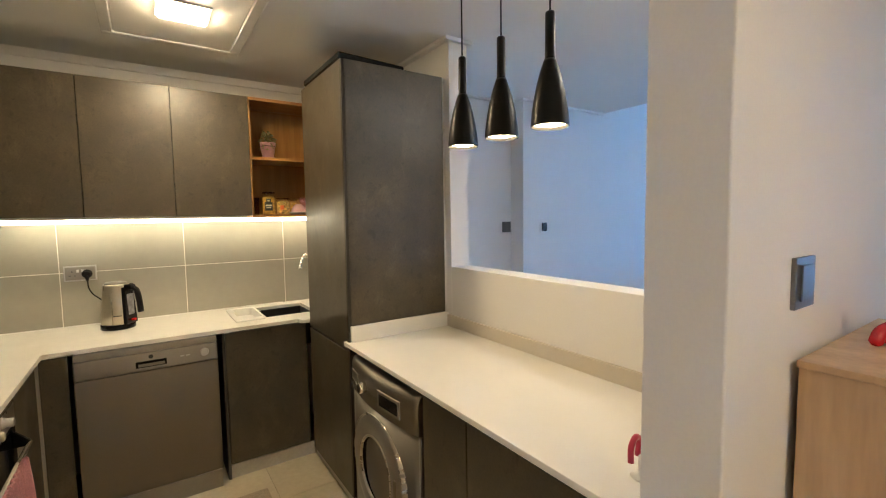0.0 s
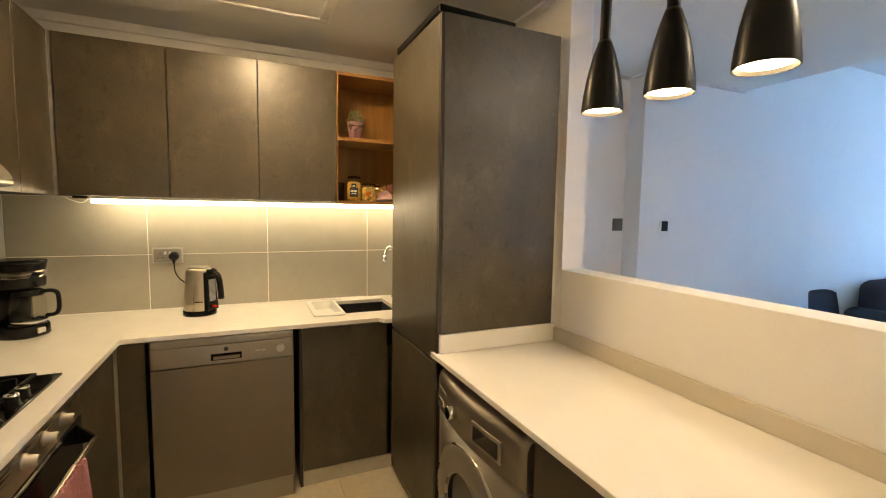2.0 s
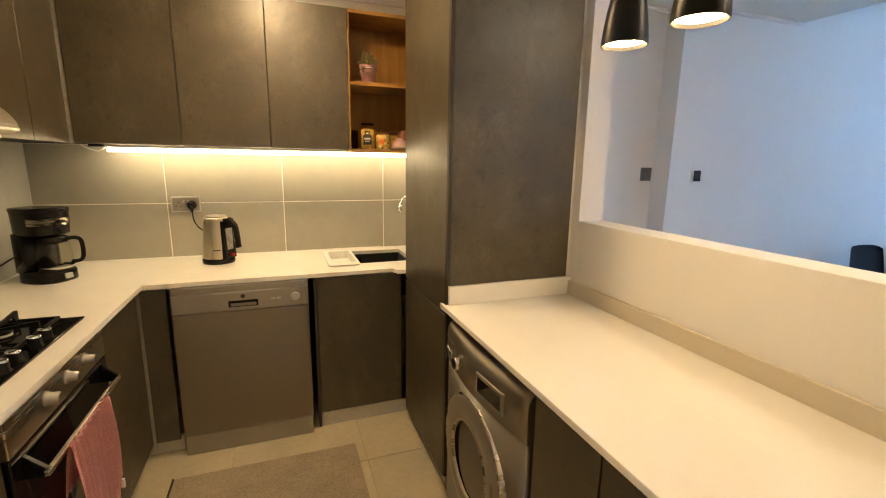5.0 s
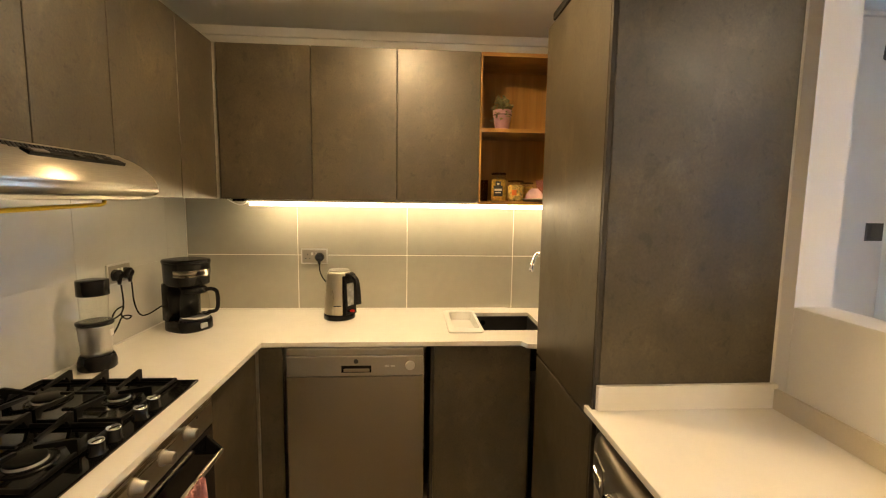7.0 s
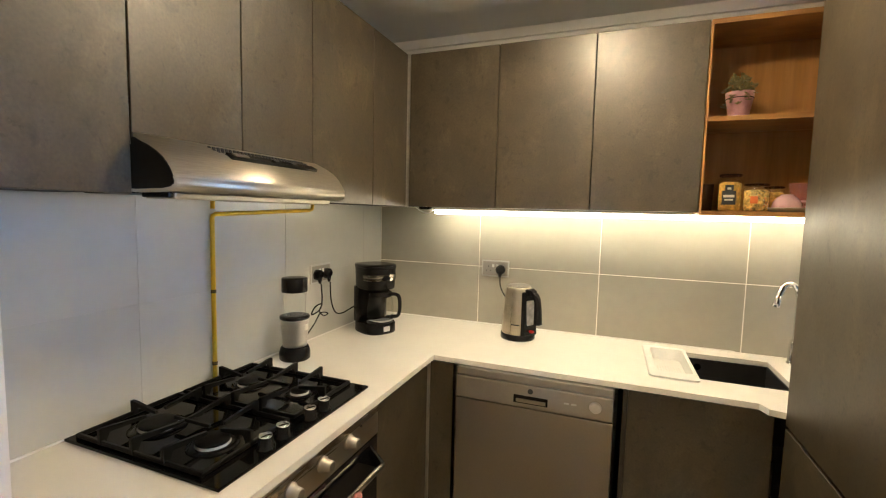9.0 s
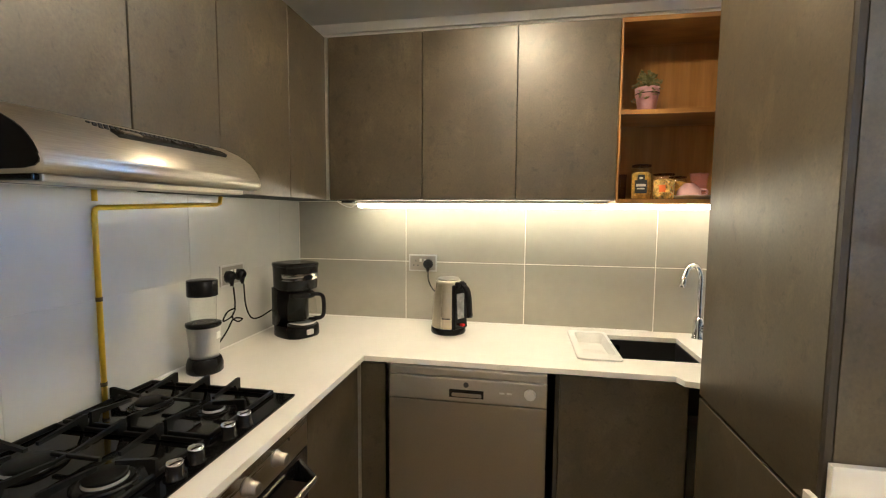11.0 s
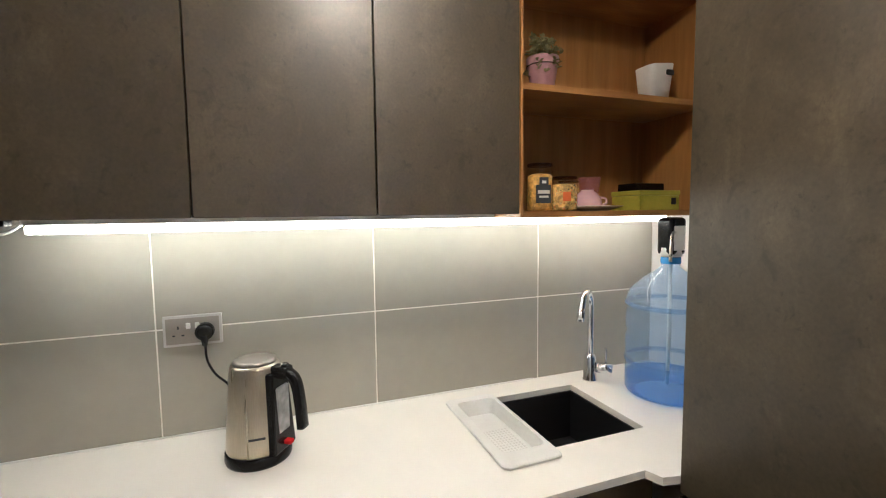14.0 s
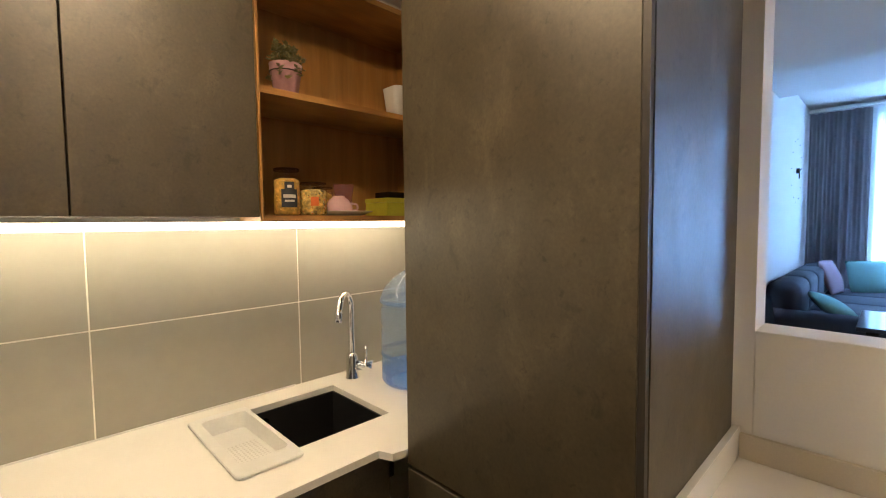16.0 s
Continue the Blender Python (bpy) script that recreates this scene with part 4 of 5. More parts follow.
# ---- light fittings ----
u = thing("under_cabinet_light", 0.44, 3.218, UP0, "lit white strip light under the wall cabinets", "light")
LX0, LX1 = -0.494, 1.39
part("housing", boxed(LX0, LX1, 3.203, 3.233, UP0 - 0.012, UP0 + 0.001), WHITE_PLASTIC, u)
part("diffuser", boxed(LX0 + 0.004, LX1 - 0.004, 3.205, 3.231, UP0 - 0.033, UP0 - 0.0125, bevel=0.005), LED, u, "glowing diffuser")
bm = tube(bmesh.new(), curve([(LX0, 3.218, UP0 - 0.008), (-0.522, 3.20, UP0 - 0.030), (-0.558, 3.185, UP0 - 0.020), (-0.590, 3.19, UP0 - 0.002)], 6), 0.003, 8)
part("cable", bm, WHITE_PLASTIC, u, "thin white cable")
part("driver", boxed(-0.530, -0.475, 3.10, 3.13, UP0 - 0.012, UP0), BLACK, u, "small dark driver box")

u = thing("ceiling_light", 0.30, 2.46, CEIL, "white ceiling access hatch with a lit square panel", "ceiling light")
bm = bmesh.new()
for a, b, c, d in ((0.0, 0.6, 2.06, 2.105), (0.0, 0.6, 2.815, 2.86), (0.0, 0.045, 2.105, 2.815), (0.555, 0.6, 2.105, 2.815)):
    box(bm, a, b, c, d, CEIL - 0.014, CEIL, bevel=0.003, seg=1)
part("frame", bm, WHITE_PLASTIC, u)
part("hatch", boxed(0.050, 0.550, 2.110, 2.810, CEIL - 0.008, CEIL - 0.001, bevel=0.001, seg=1), CEILING, u)
bm = bmesh.new()
for a, b, c, d in ((0.208, 0.414, 2.306, 2.319), (0.208, 0.414, 2.485, 2.498), (0.208, 0.220, 2.319, 2.485), (0.402, 0.414, 2.319, 2.485)):
    box(bm, a, b, c, d, CEIL - 0.018, CEIL - 0.0085, bevel=0.002, seg=1)
lamp = part("lamp_frame", bm, WHITE_PLASTIC, u)
part("diffuser", boxed(0.221, 0.401, 2.320, 2.484, CEIL - 0.028, CEIL - 0.0165, bevel=0.001, seg=1), PANEL_GLOW, lamp, "glowing square diffuser")
part("latch", boxed(0.525, 0.547, 2.13, 2.145, CEIL - 0.010, CEIL - 0.0075), LABEL_DARK, u)
u = thing("hall_light", 0.7, -0.7, CEIL, "lit square ceiling panel in the hall", "ceiling light")
part("frame", boxed(0.55, 0.85, -0.85, -0.55, CEIL - 0.012, CEIL - 0.001, bevel=0.003), WHITE_PLASTIC, u)
part("diffuser", boxed(0.57, 0.83, -0.83, -0.57, CEIL - 0.017, CEIL - 0.0125), HALL_GLOW, u, "glowing square diffuser")

u = thing("passage_light", 2.05, 0.85, CEIL, "lit square ceiling panel beside the dining area", "ceiling light")
part("frame", boxed(1.90, 2.20, 0.70, 1.00, CEIL - 0.012, CEIL - 0.001, bevel=0.003), WHITE_PLASTIC, u)
part("diffuser", boxed(1.92, 2.18, 0.72, 0.98, CEIL - 0.017, CEIL - 0.0125), PASSAGE_GLOW, u, "glowing square diffuser")

PZ = 1.750
u = thing("pendant_lamp", 1.148, 1.516, PZ, "black bottle-shaped metal pendant lamp, lit", "pendant lamp", "row of pendant lamps")
shade = [(0.0572, PZ), (0.0567, PZ + 0.012), (0.0535, PZ + 0.045), (0.0474, PZ + 0.085), (0.0391, PZ + 0.125), (0.0298, PZ + 0.160), (0.0209, PZ + 0.187), (0.0172, PZ + 0.197)]
inner = [(r - 0.003, z) for r, z in reversed(shade)]
part("shade", lathe(bmesh.new(), 1.148, 1.516, shade + inner, 36, cap=False), BLACK_MATT, u)
part("neck", lathe(bmesh.new(), 1.148, 1.516, [(0.0165, PZ + 0.190), (0.0150, PZ + 0.205), (0.0145, PZ + 0.325), (0.0135, PZ + 0.332), (0.006, PZ + 0.336)], 20), BLACK_MATT, u)
part("cord", tube(bmesh.new(), [(1.148, 1.516, PZ + 0.33), (1.148, 1.516, CEIL)], 0.0028, 8), BLACK, u)
part("bulb", lathe(bmesh.new(), 1.148, 1.516, [(0.001, PZ + 0.003), (0.030, PZ + 0.004), (0.047, PZ + 0.008), (0.0515, PZ + 0.014), (0.046, PZ + 0.02)], 28), BULB, u, "glowing white lamp face")
for y in (1.297, 1.081):
    copy_thing(u, Matrix.Translation((1.148, y, PZ)))


# ---- sockets and switches ----
def socket(name, facing, a, z, plugs, label):
    """A double socket on the back wall ("-y", a is x) or the side wall ("+x", a is y)."""
    def m(bm):
        bmesh.ops.rotate(bm, cent=(0, 0, 0), matrix=Matrix.Rotation(radians(90), 3, "Z") if facing == "+x" else Matrix(), verts=bm.verts)
        bmesh.ops.translate(bm, verts=bm.verts, vec=(a, BACK, z) if facing == "-y" else (LEFT, a, z))
        return bm
    o = (a, BACK, z) if facing == "-y" else (LEFT, a, z)
    u = thing(name, *o, label, "socket")
    part("plate", m(boxed(-0.073, 0.073, -0.009, 0.0, -0.043, 0.043, bevel=0.0025)), SOCKET_METAL, u)
    part("insert", m(boxed(-0.066, 0.066, -0.0105, -0.0085, -0.036, 0.036, bevel=0.001)), SILVER_LIGHT, u)
    for c in (-0.036, 0.036):
        bm = bmesh.new()
        for dx, dz, w, h in ((0, 0.010, 0.004, 0.008), (-0.011, -0.012, 0.007, 0.004), (0.011, -0.012, 0.007, 0.004)):
            box(bm, c + dx - w / 2, c + dx + w / 2, -0.0108, -0.0100, dz - h / 2, dz + h / 2)
        part("pin_holes", m(bm), LABEL_DARK, u)
    for c in (-0.011, 0.011):
        part("rocker", m(boxed(c - 0.0055, c + 0.0055, -0.014, -0.0104, 0.006, 0.022, bevel=0.001)), WHITE_PLASTIC, u)
    out = []
    for c in plugs:
        bm = tube(bmesh.new(), [(c, -0.0105, -0.004), (c, -0.030, -0.004), (c, -0.038, -0.006)], [0.0245, 0.0235, 0.015], 16)
        tube(bm, [(c, -0.027, -0.012), (c, -0.028, -0.042)], [0.012, 0.006], 10)
        part("plug", m(bm), BLACK, u, "black mains plug")
        out.append(u)
    return u


socket("wall_socket", "-y", -0.192, 1.199, (0.030,), "satin metal double socket with one black plug")
socket("wall_socket", "+x", 2.766, 1.195, (-0.034, 0.034), "satin metal double socket with two black plugs")


def wall_switch(cx, cy, cz, facing, label, size=0.086):
    u = thing("light_switch", cx, cy, cz, label, "switch")
    s = size / 2
    part("plate", boxed(cx - s, cx + s, cy - 0.009, cy, cz - s, cz + s, bevel=0.002), SWITCH_METAL, u)
    part("rocker", boxed(cx - s * 0.55, cx + s * 0.55, cy - 0.013, cy - 0.0092, cz - s * 0.7, cz + s * 0.7, bevel=0.001), SWITCH_METAL, u)
    return u


wall_switch(1.184, 0.467, 1.348, "-y", "brushed metal light switch on the white wall", 0.100)
wall_switch(2.583, 2.86, 1.392, "-y", "grey metal light switch in the passage")
u = thing("thermostat", 2.872, 2.72, 1.385, "dark square thermostat on the living room wall", "thermostat")
part("plate", boxed(2.825, 2.905, 2.712, 2.7195, 1.338, 1.428, bevel=0.003), WHITE_PLASTIC, u)
part("screen", boxed(2.842, 2.900, 2.706, 2.7118, 1.352, 1.422, bevel=0.002), BLACK_GLASS, u, "dark screen")

# ---- kettle ----
KX, KY = -0.027, 3.150
u = thing("electric_kettle", KX, KY, TOP, "brushed steel electric kettle with black handle", "kettle")
part("base", lathe(bmesh.new(), KX, KY, [(0.079, TOP), (0.081, TOP + 0.006), (0.080, TOP + 0.024), (0.077, TOP + 0.028)], 36), BLACK, u)
part("body", lathe(bmesh.new(), KX, KY, [(0.0755, TOP + 0.028), (0.0775, TOP + 0.034), (0.074, TOP + 0.080), (0.067, TOP + 0.160), (0.0615, TOP + 0.226), (0.0590, TOP + 0.239), (0.0530, TOP + 0.246)], 40), KETTLE_STEEL, u)
lid = part("lid", lathe(bmesh.new(), KX, KY, [(0.0525, TOP + 0.246), (0.0515, TOP + 0.252), (0.0460, TOP + 0.2555), (0.0430, TOP + 0.2545), (0.0400, TOP + 0.2555), (0.001, TOP + 0.2585)], 36), SILVER_LIGHT, u, "satin grey lid")
HA = -34


def kt(bm):
    return turned(bm, KX, KY, HA)


bm = bmesh.new()
box(bm, KX + 0.028, KX + 0.069, KY - 0.043, KY + 0.043, TOP + 0.026, TOP + 0.228, bevel=0.006)
for v in bm.verts:
    v.co.x += 0.013 * (1 - (v.co.z - TOP) / 0.24)
    v.co.y += (v.co.y - KY) * (0.10 - 0.35 * (v.co.z - TOP) / 0.24)
back = part("back_strip", kt(bm), BLACK, u)
bm = boxed(KX + 0.060, KX + 0.0795, KY - 0.023, KY + 0.023, TOP + 0.074, TOP + 0.190, bevel=0.004)
part("water_gauge", kt(bm), GAUGE, back, "smoky water gauge")
pts = [(KX + 0.050, KY, TOP + 0.230), (KX + 0.080, KY, TOP + 0.228), (KX + 0.106, KY, TOP + 0.216), (KX + 0.118, KY, TOP + 0.190), (KX + 0.125, KY, TOP + 0.140), (KX + 0.129, KY, TOP + 0.088)]
bm = strap(bmesh.new(), curve(pts, 6), 0.032, 0.021)
box(bm, KX + 0.040, KX + 0.098, KY - 0.018, KY + 0.018, TOP + 0.212, TOP + 0.2415, bevel=0.006)
handle = part("handle", kt(bm), BLACK, u)
part("lid_button", kt(lathe(bmesh.new(), KX + 0.085, KY, [(0.010, TOP + 0.240), (0.010, TOP + 0.246), (0.007, TOP + 0.248)], 14)), BLACK_GLASS, handle)
part("switch", kt(boxed(KX + 0.078, KX + 0.098, KY - 0.009, KY + 0.009, TOP + 0.042, TOP + 0.053, bevel=0.003)), RED_GLOW, u, "red rocker switch")
part("spout", kt(tube(bmesh.new(), [(KX - 0.050, KY, TOP + 0.215), (KX - 0.064, KY, TOP + 0.238)], [0.016, 0.010], 12)), KETTLE_STEEL, u)
bm = boxed(KX - 0.018, KX + 0.020, KY - 0.0755, KY - 0.0725, TOP + 0.074, TOP + 0.079)
part("mark", bm, LABEL_DARK, u)
bm = tube(bmesh.new(), curve([(-0.161, BACK - 0.028, 1.160), (-0.158, BACK - 0.028, 1.115), (-0.138, BACK - 0.035, 1.075), (-0.105, BACK - 0.05, 1.045), (-0.075, 3.255, 1.00), (-0.05, 3.235, 0.925), (-0.035, 3.228, 0.912)], 6), 0.0032, 8)
part("cable", bm, BLACK, u, "dark power cable")

# ---- coffee maker ----
CX, CY, CA = -0.703, 2.972, 62.0
u = thing("coffee_maker", CX, CY, TOP, "black drip coffee maker with glass jug", "coffee maker")


def cm(bm):
    bmesh.ops.scale(bm, vec=(1, 1, 0.975), space=Matrix.Translation((0, 0, -TOP)), verts=bm.verts)
    return turned(bm, CX, CY, CA)


def round_front(half, back, front, n=36):
    """A rounded outline reaching from the back to the front (-y)."""
    out = []
    for i in range(n):
        a = 2 * math.pi * i / n
        c, q = math.cos(a), math.sin(a)
        mid, deep = (back - front) / 2, (back + front) / 2
        out.append((CX + half * math.copysign(abs(c) ** 0.72, c), CY + mid + deep * math.copysign(abs(q) ** 0.72, q)))
    return out


def stacked(levels):
    """Outlines one above the other, joined and closed: (half width, back, front, height, slope)."""
    bm = bmesh.new()
    rows = [[bm.verts.new((x, y, TOP + z - slope * (CY + 0.09 - y))) for x, y in round_front(h, b, f)] for h, b, f, z, slope in levels]
    k = len(rows[0])
    for a, b in zip(rows, rows[1:]):
        for i in range(k):
            bm.faces.new((a[i], a[(i + 1) % k], b[(i + 1) % k], b[i])).smooth = True
    bm.faces.new(rows[0]); bm.faces.new(rows[-1])
    for e in bm.edges:
        if len(e.link_faces) == 2 and e.calc_face_angle(0) > 0.7:
            e.smooth = False
    return bm


part("base", cm(stacked([(0.084, 0.090, 0.102, 0.0, 0), (0.086, 0.091, 0.105, 0.006, 0), (0.0845, 0.0900, 0.103, 0.046, 0), (0.081, 0.087, 0.098, 0.052, 0)])), BLACK, u)
part("back_column", cm(stacked([(0.0835, 0.0890, 0.012, 0.050, 0), (0.0828, 0.0895, 0.012, 0.2215, 0)])), BLACK, u)
part("hot_plate", cm(lathe(bmesh.new(), CX, CY - 0.047, [(0.062, TOP + 0.0525), (0.062, TOP + 0.0555), (0.001, TOP + 0.056)], 28)), BLACK_MATT, u)
head = part("head", cm(stacked([(0.0815, 0.0885, 0.090, 0.216, 0), (0.0828, 0.0895, 0.096, 0.222, 0), (0.086, 0.091, 0.101, 0.316, 0), (0.087, 0.092, 0.102, 0.321, 0)])), BLACK, u)
part("lid", cm(stacked([(0.088, 0.094, 0.104, 0.3222, 0), (0.089, 0.095, 0.105, 0.330, 0), (0.086, 0.092, 0.101, 0.3365, 0.004), (0.060, 0.060, 0.072, 0.3405, 0.010)])), BLACK, u)
bm = bmesh.new()
edge = [p for p in round_front(0.0858, 0.091, 0.1005, 72) if p[1] < CY - 0.030]
lo = [bm.verts.new((x, y, TOP + 0.262)) for x, y in edge]
hi = [bm.verts.new((CX + (x - CX) * 1.008, CY + (y - CY) * 1.008, TOP + 0.292)) for x, y in edge]
for i in range(len(edge) - 1):
    bm.faces.new((lo[i], lo[i + 1], hi[i + 1], hi[i])).smooth = True
bmesh.ops.solidify(bm, geom=list(bm.faces), thickness=-0.002)
band = part("steel_band", cm(bm), STEEL, head, "polished steel band")
bm = tube(bmesh.new(), [(CX, CY - 0.1055, TOP + 0.277), (CX, CY - 0.098, TOP + 0.277)], 0.010, 20)
for v in bm.verts:
    v.co.x = CX + (v.co.x - CX) * 2.3
part("badge", cm(bm), BLACK, band)
glass = [(0.052, TOP + 0.0565), (0.062, TOP + 0.064), (0.0665, TOP + 0.090), (0.066, TOP + 0.130), (0.061, TOP + 0.165), (0.055, TOP + 0.186)]
jug = part("jug", cm(lathe(bmesh.new(), CX, CY - 0.047, glass, 32, cap=False)), GLASS, u, "clear glass coffee jug")
part("jug_collar", cm(lathe(bmesh.new(), CX, CY - 0.047, [(0.0565, TOP + 0.180), (0.0585, TOP + 0.186), (0.0575, TOP + 0.203), (0.048, TOP + 0.209), (0.001, TOP + 0.211)], 28)), BLACK, jug, "black jug lid")
part("jug_band", cm(lathe(bmesh.new(), CX, CY - 0.047, [(0.0605, TOP + 0.060), (0.0655, TOP + 0.066), (0.0668, TOP + 0.072)], 28, cap=False)), CHROME, jug)
pts = [(CX, CY - 0.100, TOP + 0.196), (CX, CY - 0.135, TOP + 0.199), (CX, CY - 0.156, TOP + 0.188), (CX, CY - 0.161, TOP + 0.150), (CX, CY - 0.158, TOP + 0.110), (CX, CY - 0.143, TOP + 0.092), (CX, CY - 0.113, TOP + 0.088)]
part("jug_handle", cm(turned(tube(bmesh.new(), curve(pts, 6), 0.0088, 12), CX, CY - 0.047, 22)), BLACK, jug, "black looped handle")
part("switch", cm(boxed(CX - 0.014, CX + 0.020, CY - 0.109, CY - 0.098, TOP + 0.014, TOP + 0.038, bevel=0.003)), SOCKET_METAL, u, "pale rocker switch")
bm = tube(bmesh.new(), curve([(LEFT + 0.028, 2.741 + 0.068, 1.15), (LEFT + 0.030, 2.815, 1.06), (LEFT + 0.032, 2.845, 1.00), (LEFT + 0.034, 2.90, 0.985), (-0.82, 2.965, 1.005), (-0.79, 3.02, 1.03)], 6), 0.0032, 8)
part("cable", bm, BLACK, u, "black power cable")

# ---- blender ----
BX, BY = -0.770, 2.470
u = thing("personal_blender", BX, BY, TOP, "small steel blender with clear cup and black lid", "blender")
part("base", lathe(bmesh.new(), BX, BY, [(0.054, TOP), (0.0585, TOP + 0.005), (0.0585, TOP + 0.030), (0.053, TOP + 0.048), (0.048, TOP + 0.054)], 32), BLACK, u)
part("body", lathe(bmesh.new(), BX, BY, [(0.0455, TOP + 0.054), (0.0465, TOP + 0.070), (0.0530, TOP + 0.155), (0.0535, TOP + 0.160)], 36), BLENDER_STEEL, u)
part("collar", lathe(bmesh.new(), BX, BY, [(0.0540, TOP + 0.160), (0.0565, TOP + 0.164), (0.0562, TOP + 0.172), (0.044, TOP + 0.175)], 32), BLACK, u)
cup = [(0.041, TOP + 0.175), (0.042, TOP + 0.20), (0.0445, TOP + 0.268)]
part("cup", lathe(bmesh.new(), BX, BY, cup, 32, cap=False), GLASS, u, "clear plastic cup")
part("lid", lathe(bmesh.new(), BX, BY, [(0.0475, TOP + 0.266), (0.0485, TOP + 0.268), (0.0485, TOP + 0.318), (0.0470, TOP + 0.320), (0.001, TOP + 0.321)], 32), BLACK, u)
part("badge", turned(boxed(BX + 0.046, BX + 0.053, BY - 0.012, BY + 0.012, TOP + 0.118, TOP + 0.142, bevel=0.002), BX, BY, 8), WHITE_PLASTIC, u)
cab = [(LEFT + 0.028, 2.741, 1.15), (LEFT + 0.030, 2.745, 1.075), (LEFT + 0.032, 2.725, 1.035), (LEFT + 0.034, 2.665, 1.025), (LEFT + 0.034, 2.690, 1.055), (LEFT + 0.036, 2.735, 1.06),
       (LEFT + 0.038, 2.715, 1.030), (LEFT + 0.040, 2.745, 1.005), (LEFT + 0.040, 2.775, 1.010), (LEFT + 0.040, 2.72, 1.022), (LEFT + 0.045, 2.67, 0.985), (-0.82, 2.60, 0.950), (-0.80, 2.515, 0.925)]
part("cable", tube(bmesh.new(), curve(cab, 6), 0.0032, 8), BLACK, u, "black cable tied in a loop")

# ---- water bottle with pump ----
JX, JY = 1.252, 3.060
u = thing("water_bottle", JX, JY, TOP, "blue five gallon water bottle, nearly empty", "water bottle")
body = [(0.105, TOP), (0.125, TOP + 0.004), (0.134, TOP + 0.016), (0.134, TOP + 0.085), (0.124, TOP + 0.098), (0.134, TOP + 0.112), (0.134, TOP + 0.195), (0.124, TOP + 0.208), (0.134, TOP + 0.222), (0.134, TOP + 0.275),
        (0.124, TOP + 0.290), (0.134, TOP + 0.304), (0.132, TOP + 0.325), (0.118, TOP + 0.355), (0.080, TOP + 0.392), (0.042, TOP + 0.418), (0.029, TOP + 0.430), (0.027, TOP + 0.468)]
part("bottle", lathe(bmesh.new(), JX, JY, body, 40, cap=False), JUG_BLUE, u, "transparent blue ribbed bottle")
for z in (0.110, 0.304):
    part("band", lathe(bmesh.new(), JX, JY, [(0.1335, TOP + z - 0.006), (0.1375, TOP + z - 0.002), (0.1375, TOP + z + 0.006), (0.1335, TOP + z + 0.010)], 40, cap=False), JUG_RIM, u, "raised blue band")
part("bottle_base", lathe(bmesh.new(), JX, JY, [(0.10, TOP + 0.0025), (0.122, TOP + 0.0065), (0.1320, TOP + 0.0165), (0.1320, TOP + 0.060), (0.001, TOP + 0.0605)], 40, cap=False), WATER, u, "shallow blue water")
part("cap_ring", lathe(bmesh.new(), JX, JY, [(0.0295, TOP + 0.440), (0.031, TOP + 0.444), (0.031, TOP + 0.458), (0.0295, TOP + 0.462)], 28), JUG_BASE, u)
bm = boxed(JX - 0.032, JX + 0.032, JY - 0.032, JY + 0.032, TOP + 0.469, TOP + 0.592, bevel=0.012)
pump = part("pump", bm, BLACK, u, "black and white bottle pump")
part("pump_collar", lathe(bmesh.new(), JX, JY, [(0.033, TOP + 0.4635), (0.034, TOP + 0.489), (0.033, TOP + 0.493)], 28), WHITE_PLASTIC, pump)
part("pump_front", boxed(JX - 0.024, JX + 0.022, JY - 0.0345, JY - 0.0310, TOP + 0.485, TOP + 0.565, bevel=0.002), WHITE_PLASTIC, pump)
part("pump_spout", tube(bmesh.new(), curve([(JX - 0.02, JY - 0.03, TOP + 0.545), (JX - 0.045, JY - 0.045, TOP + 0.535), (JX - 0.060, JY - 0.055, TOP + 0.50), (JX - 0.066, JY - 0.058, TOP + 0.455)], 6), 0.005, 10), STEEL, pump)
part("dip_tube", tube(bmesh.new(), [(JX, JY, TOP + 0.03), (JX, JY, TOP + 0.44)], 0.006, 10), WHITE_PLASTIC, pump)

# ---- things on the open shelf ----
S1, S2 = UP0 + 0.0065, 1.8705


def jar(x, y, r, h, filling, name, label):
    u = thing(name, x, y, S1, label, "jar", "jars on the shelf")
    out = [(r * 0.9, S1), (r, S1 + 0.004), (r, S1 + h * 0.82), (r * 0.86, S1 + h * 0.90), (r * 0.84, S1 + h * 0.94)]
    part("glass", lathe(bmesh.new(), x, y, out, 28, cap=False), GLASS, u)
    bm = lathe(bmesh.new(), x, y, [(r * 0.86, S1 + 0.003), (r - 0.003, S1 + 0.008), (r - 0.003, S1 + h * 0.74), (r * 0.6, S1 + h * 0.79), (0.002, S1 + h * 0.80)], 28)
    for v in bm.verts:
        v.co += Vector((noise.random() - 0.5, noise.random() - 0.5, noise.random() - 0.5)) * 0.002
    part("pasta", bm, filling, u, "dry pasta")
    part("lid", lathe(bmesh.new(), x, y, [(r * 0.92, S1 + h * 0.94), (r * 0.95, S1 + h * 0.95), (r * 0.95, S1 + h), (r * 0.8, S1 + h * 1.01), (0.001, S1 + h * 1.01)], 28), SMOKE, u, "dark glass lid")
    return u


def wrap(cx, cy, r, a0, a1, z0, z1, n=10):
    """A label lying on a round jar."""
    bm = bmesh.new()
    lo, hi = [], []
    for i in range(n + 1):
        a = radians(a0 + (a1 - a0) * i / n)
        lo.append(bm.verts.new((cx + r * math.cos(a), cy + r * math.sin(a), z0)))
        hi.append(bm.verts.new((cx + r * math.cos(a), cy + r * math.sin(a), z1)))
    for i in range(n):
        bm.faces.new((lo[i], lo[i + 1], hi[i + 1], hi[i])).smooth = True
    return bm


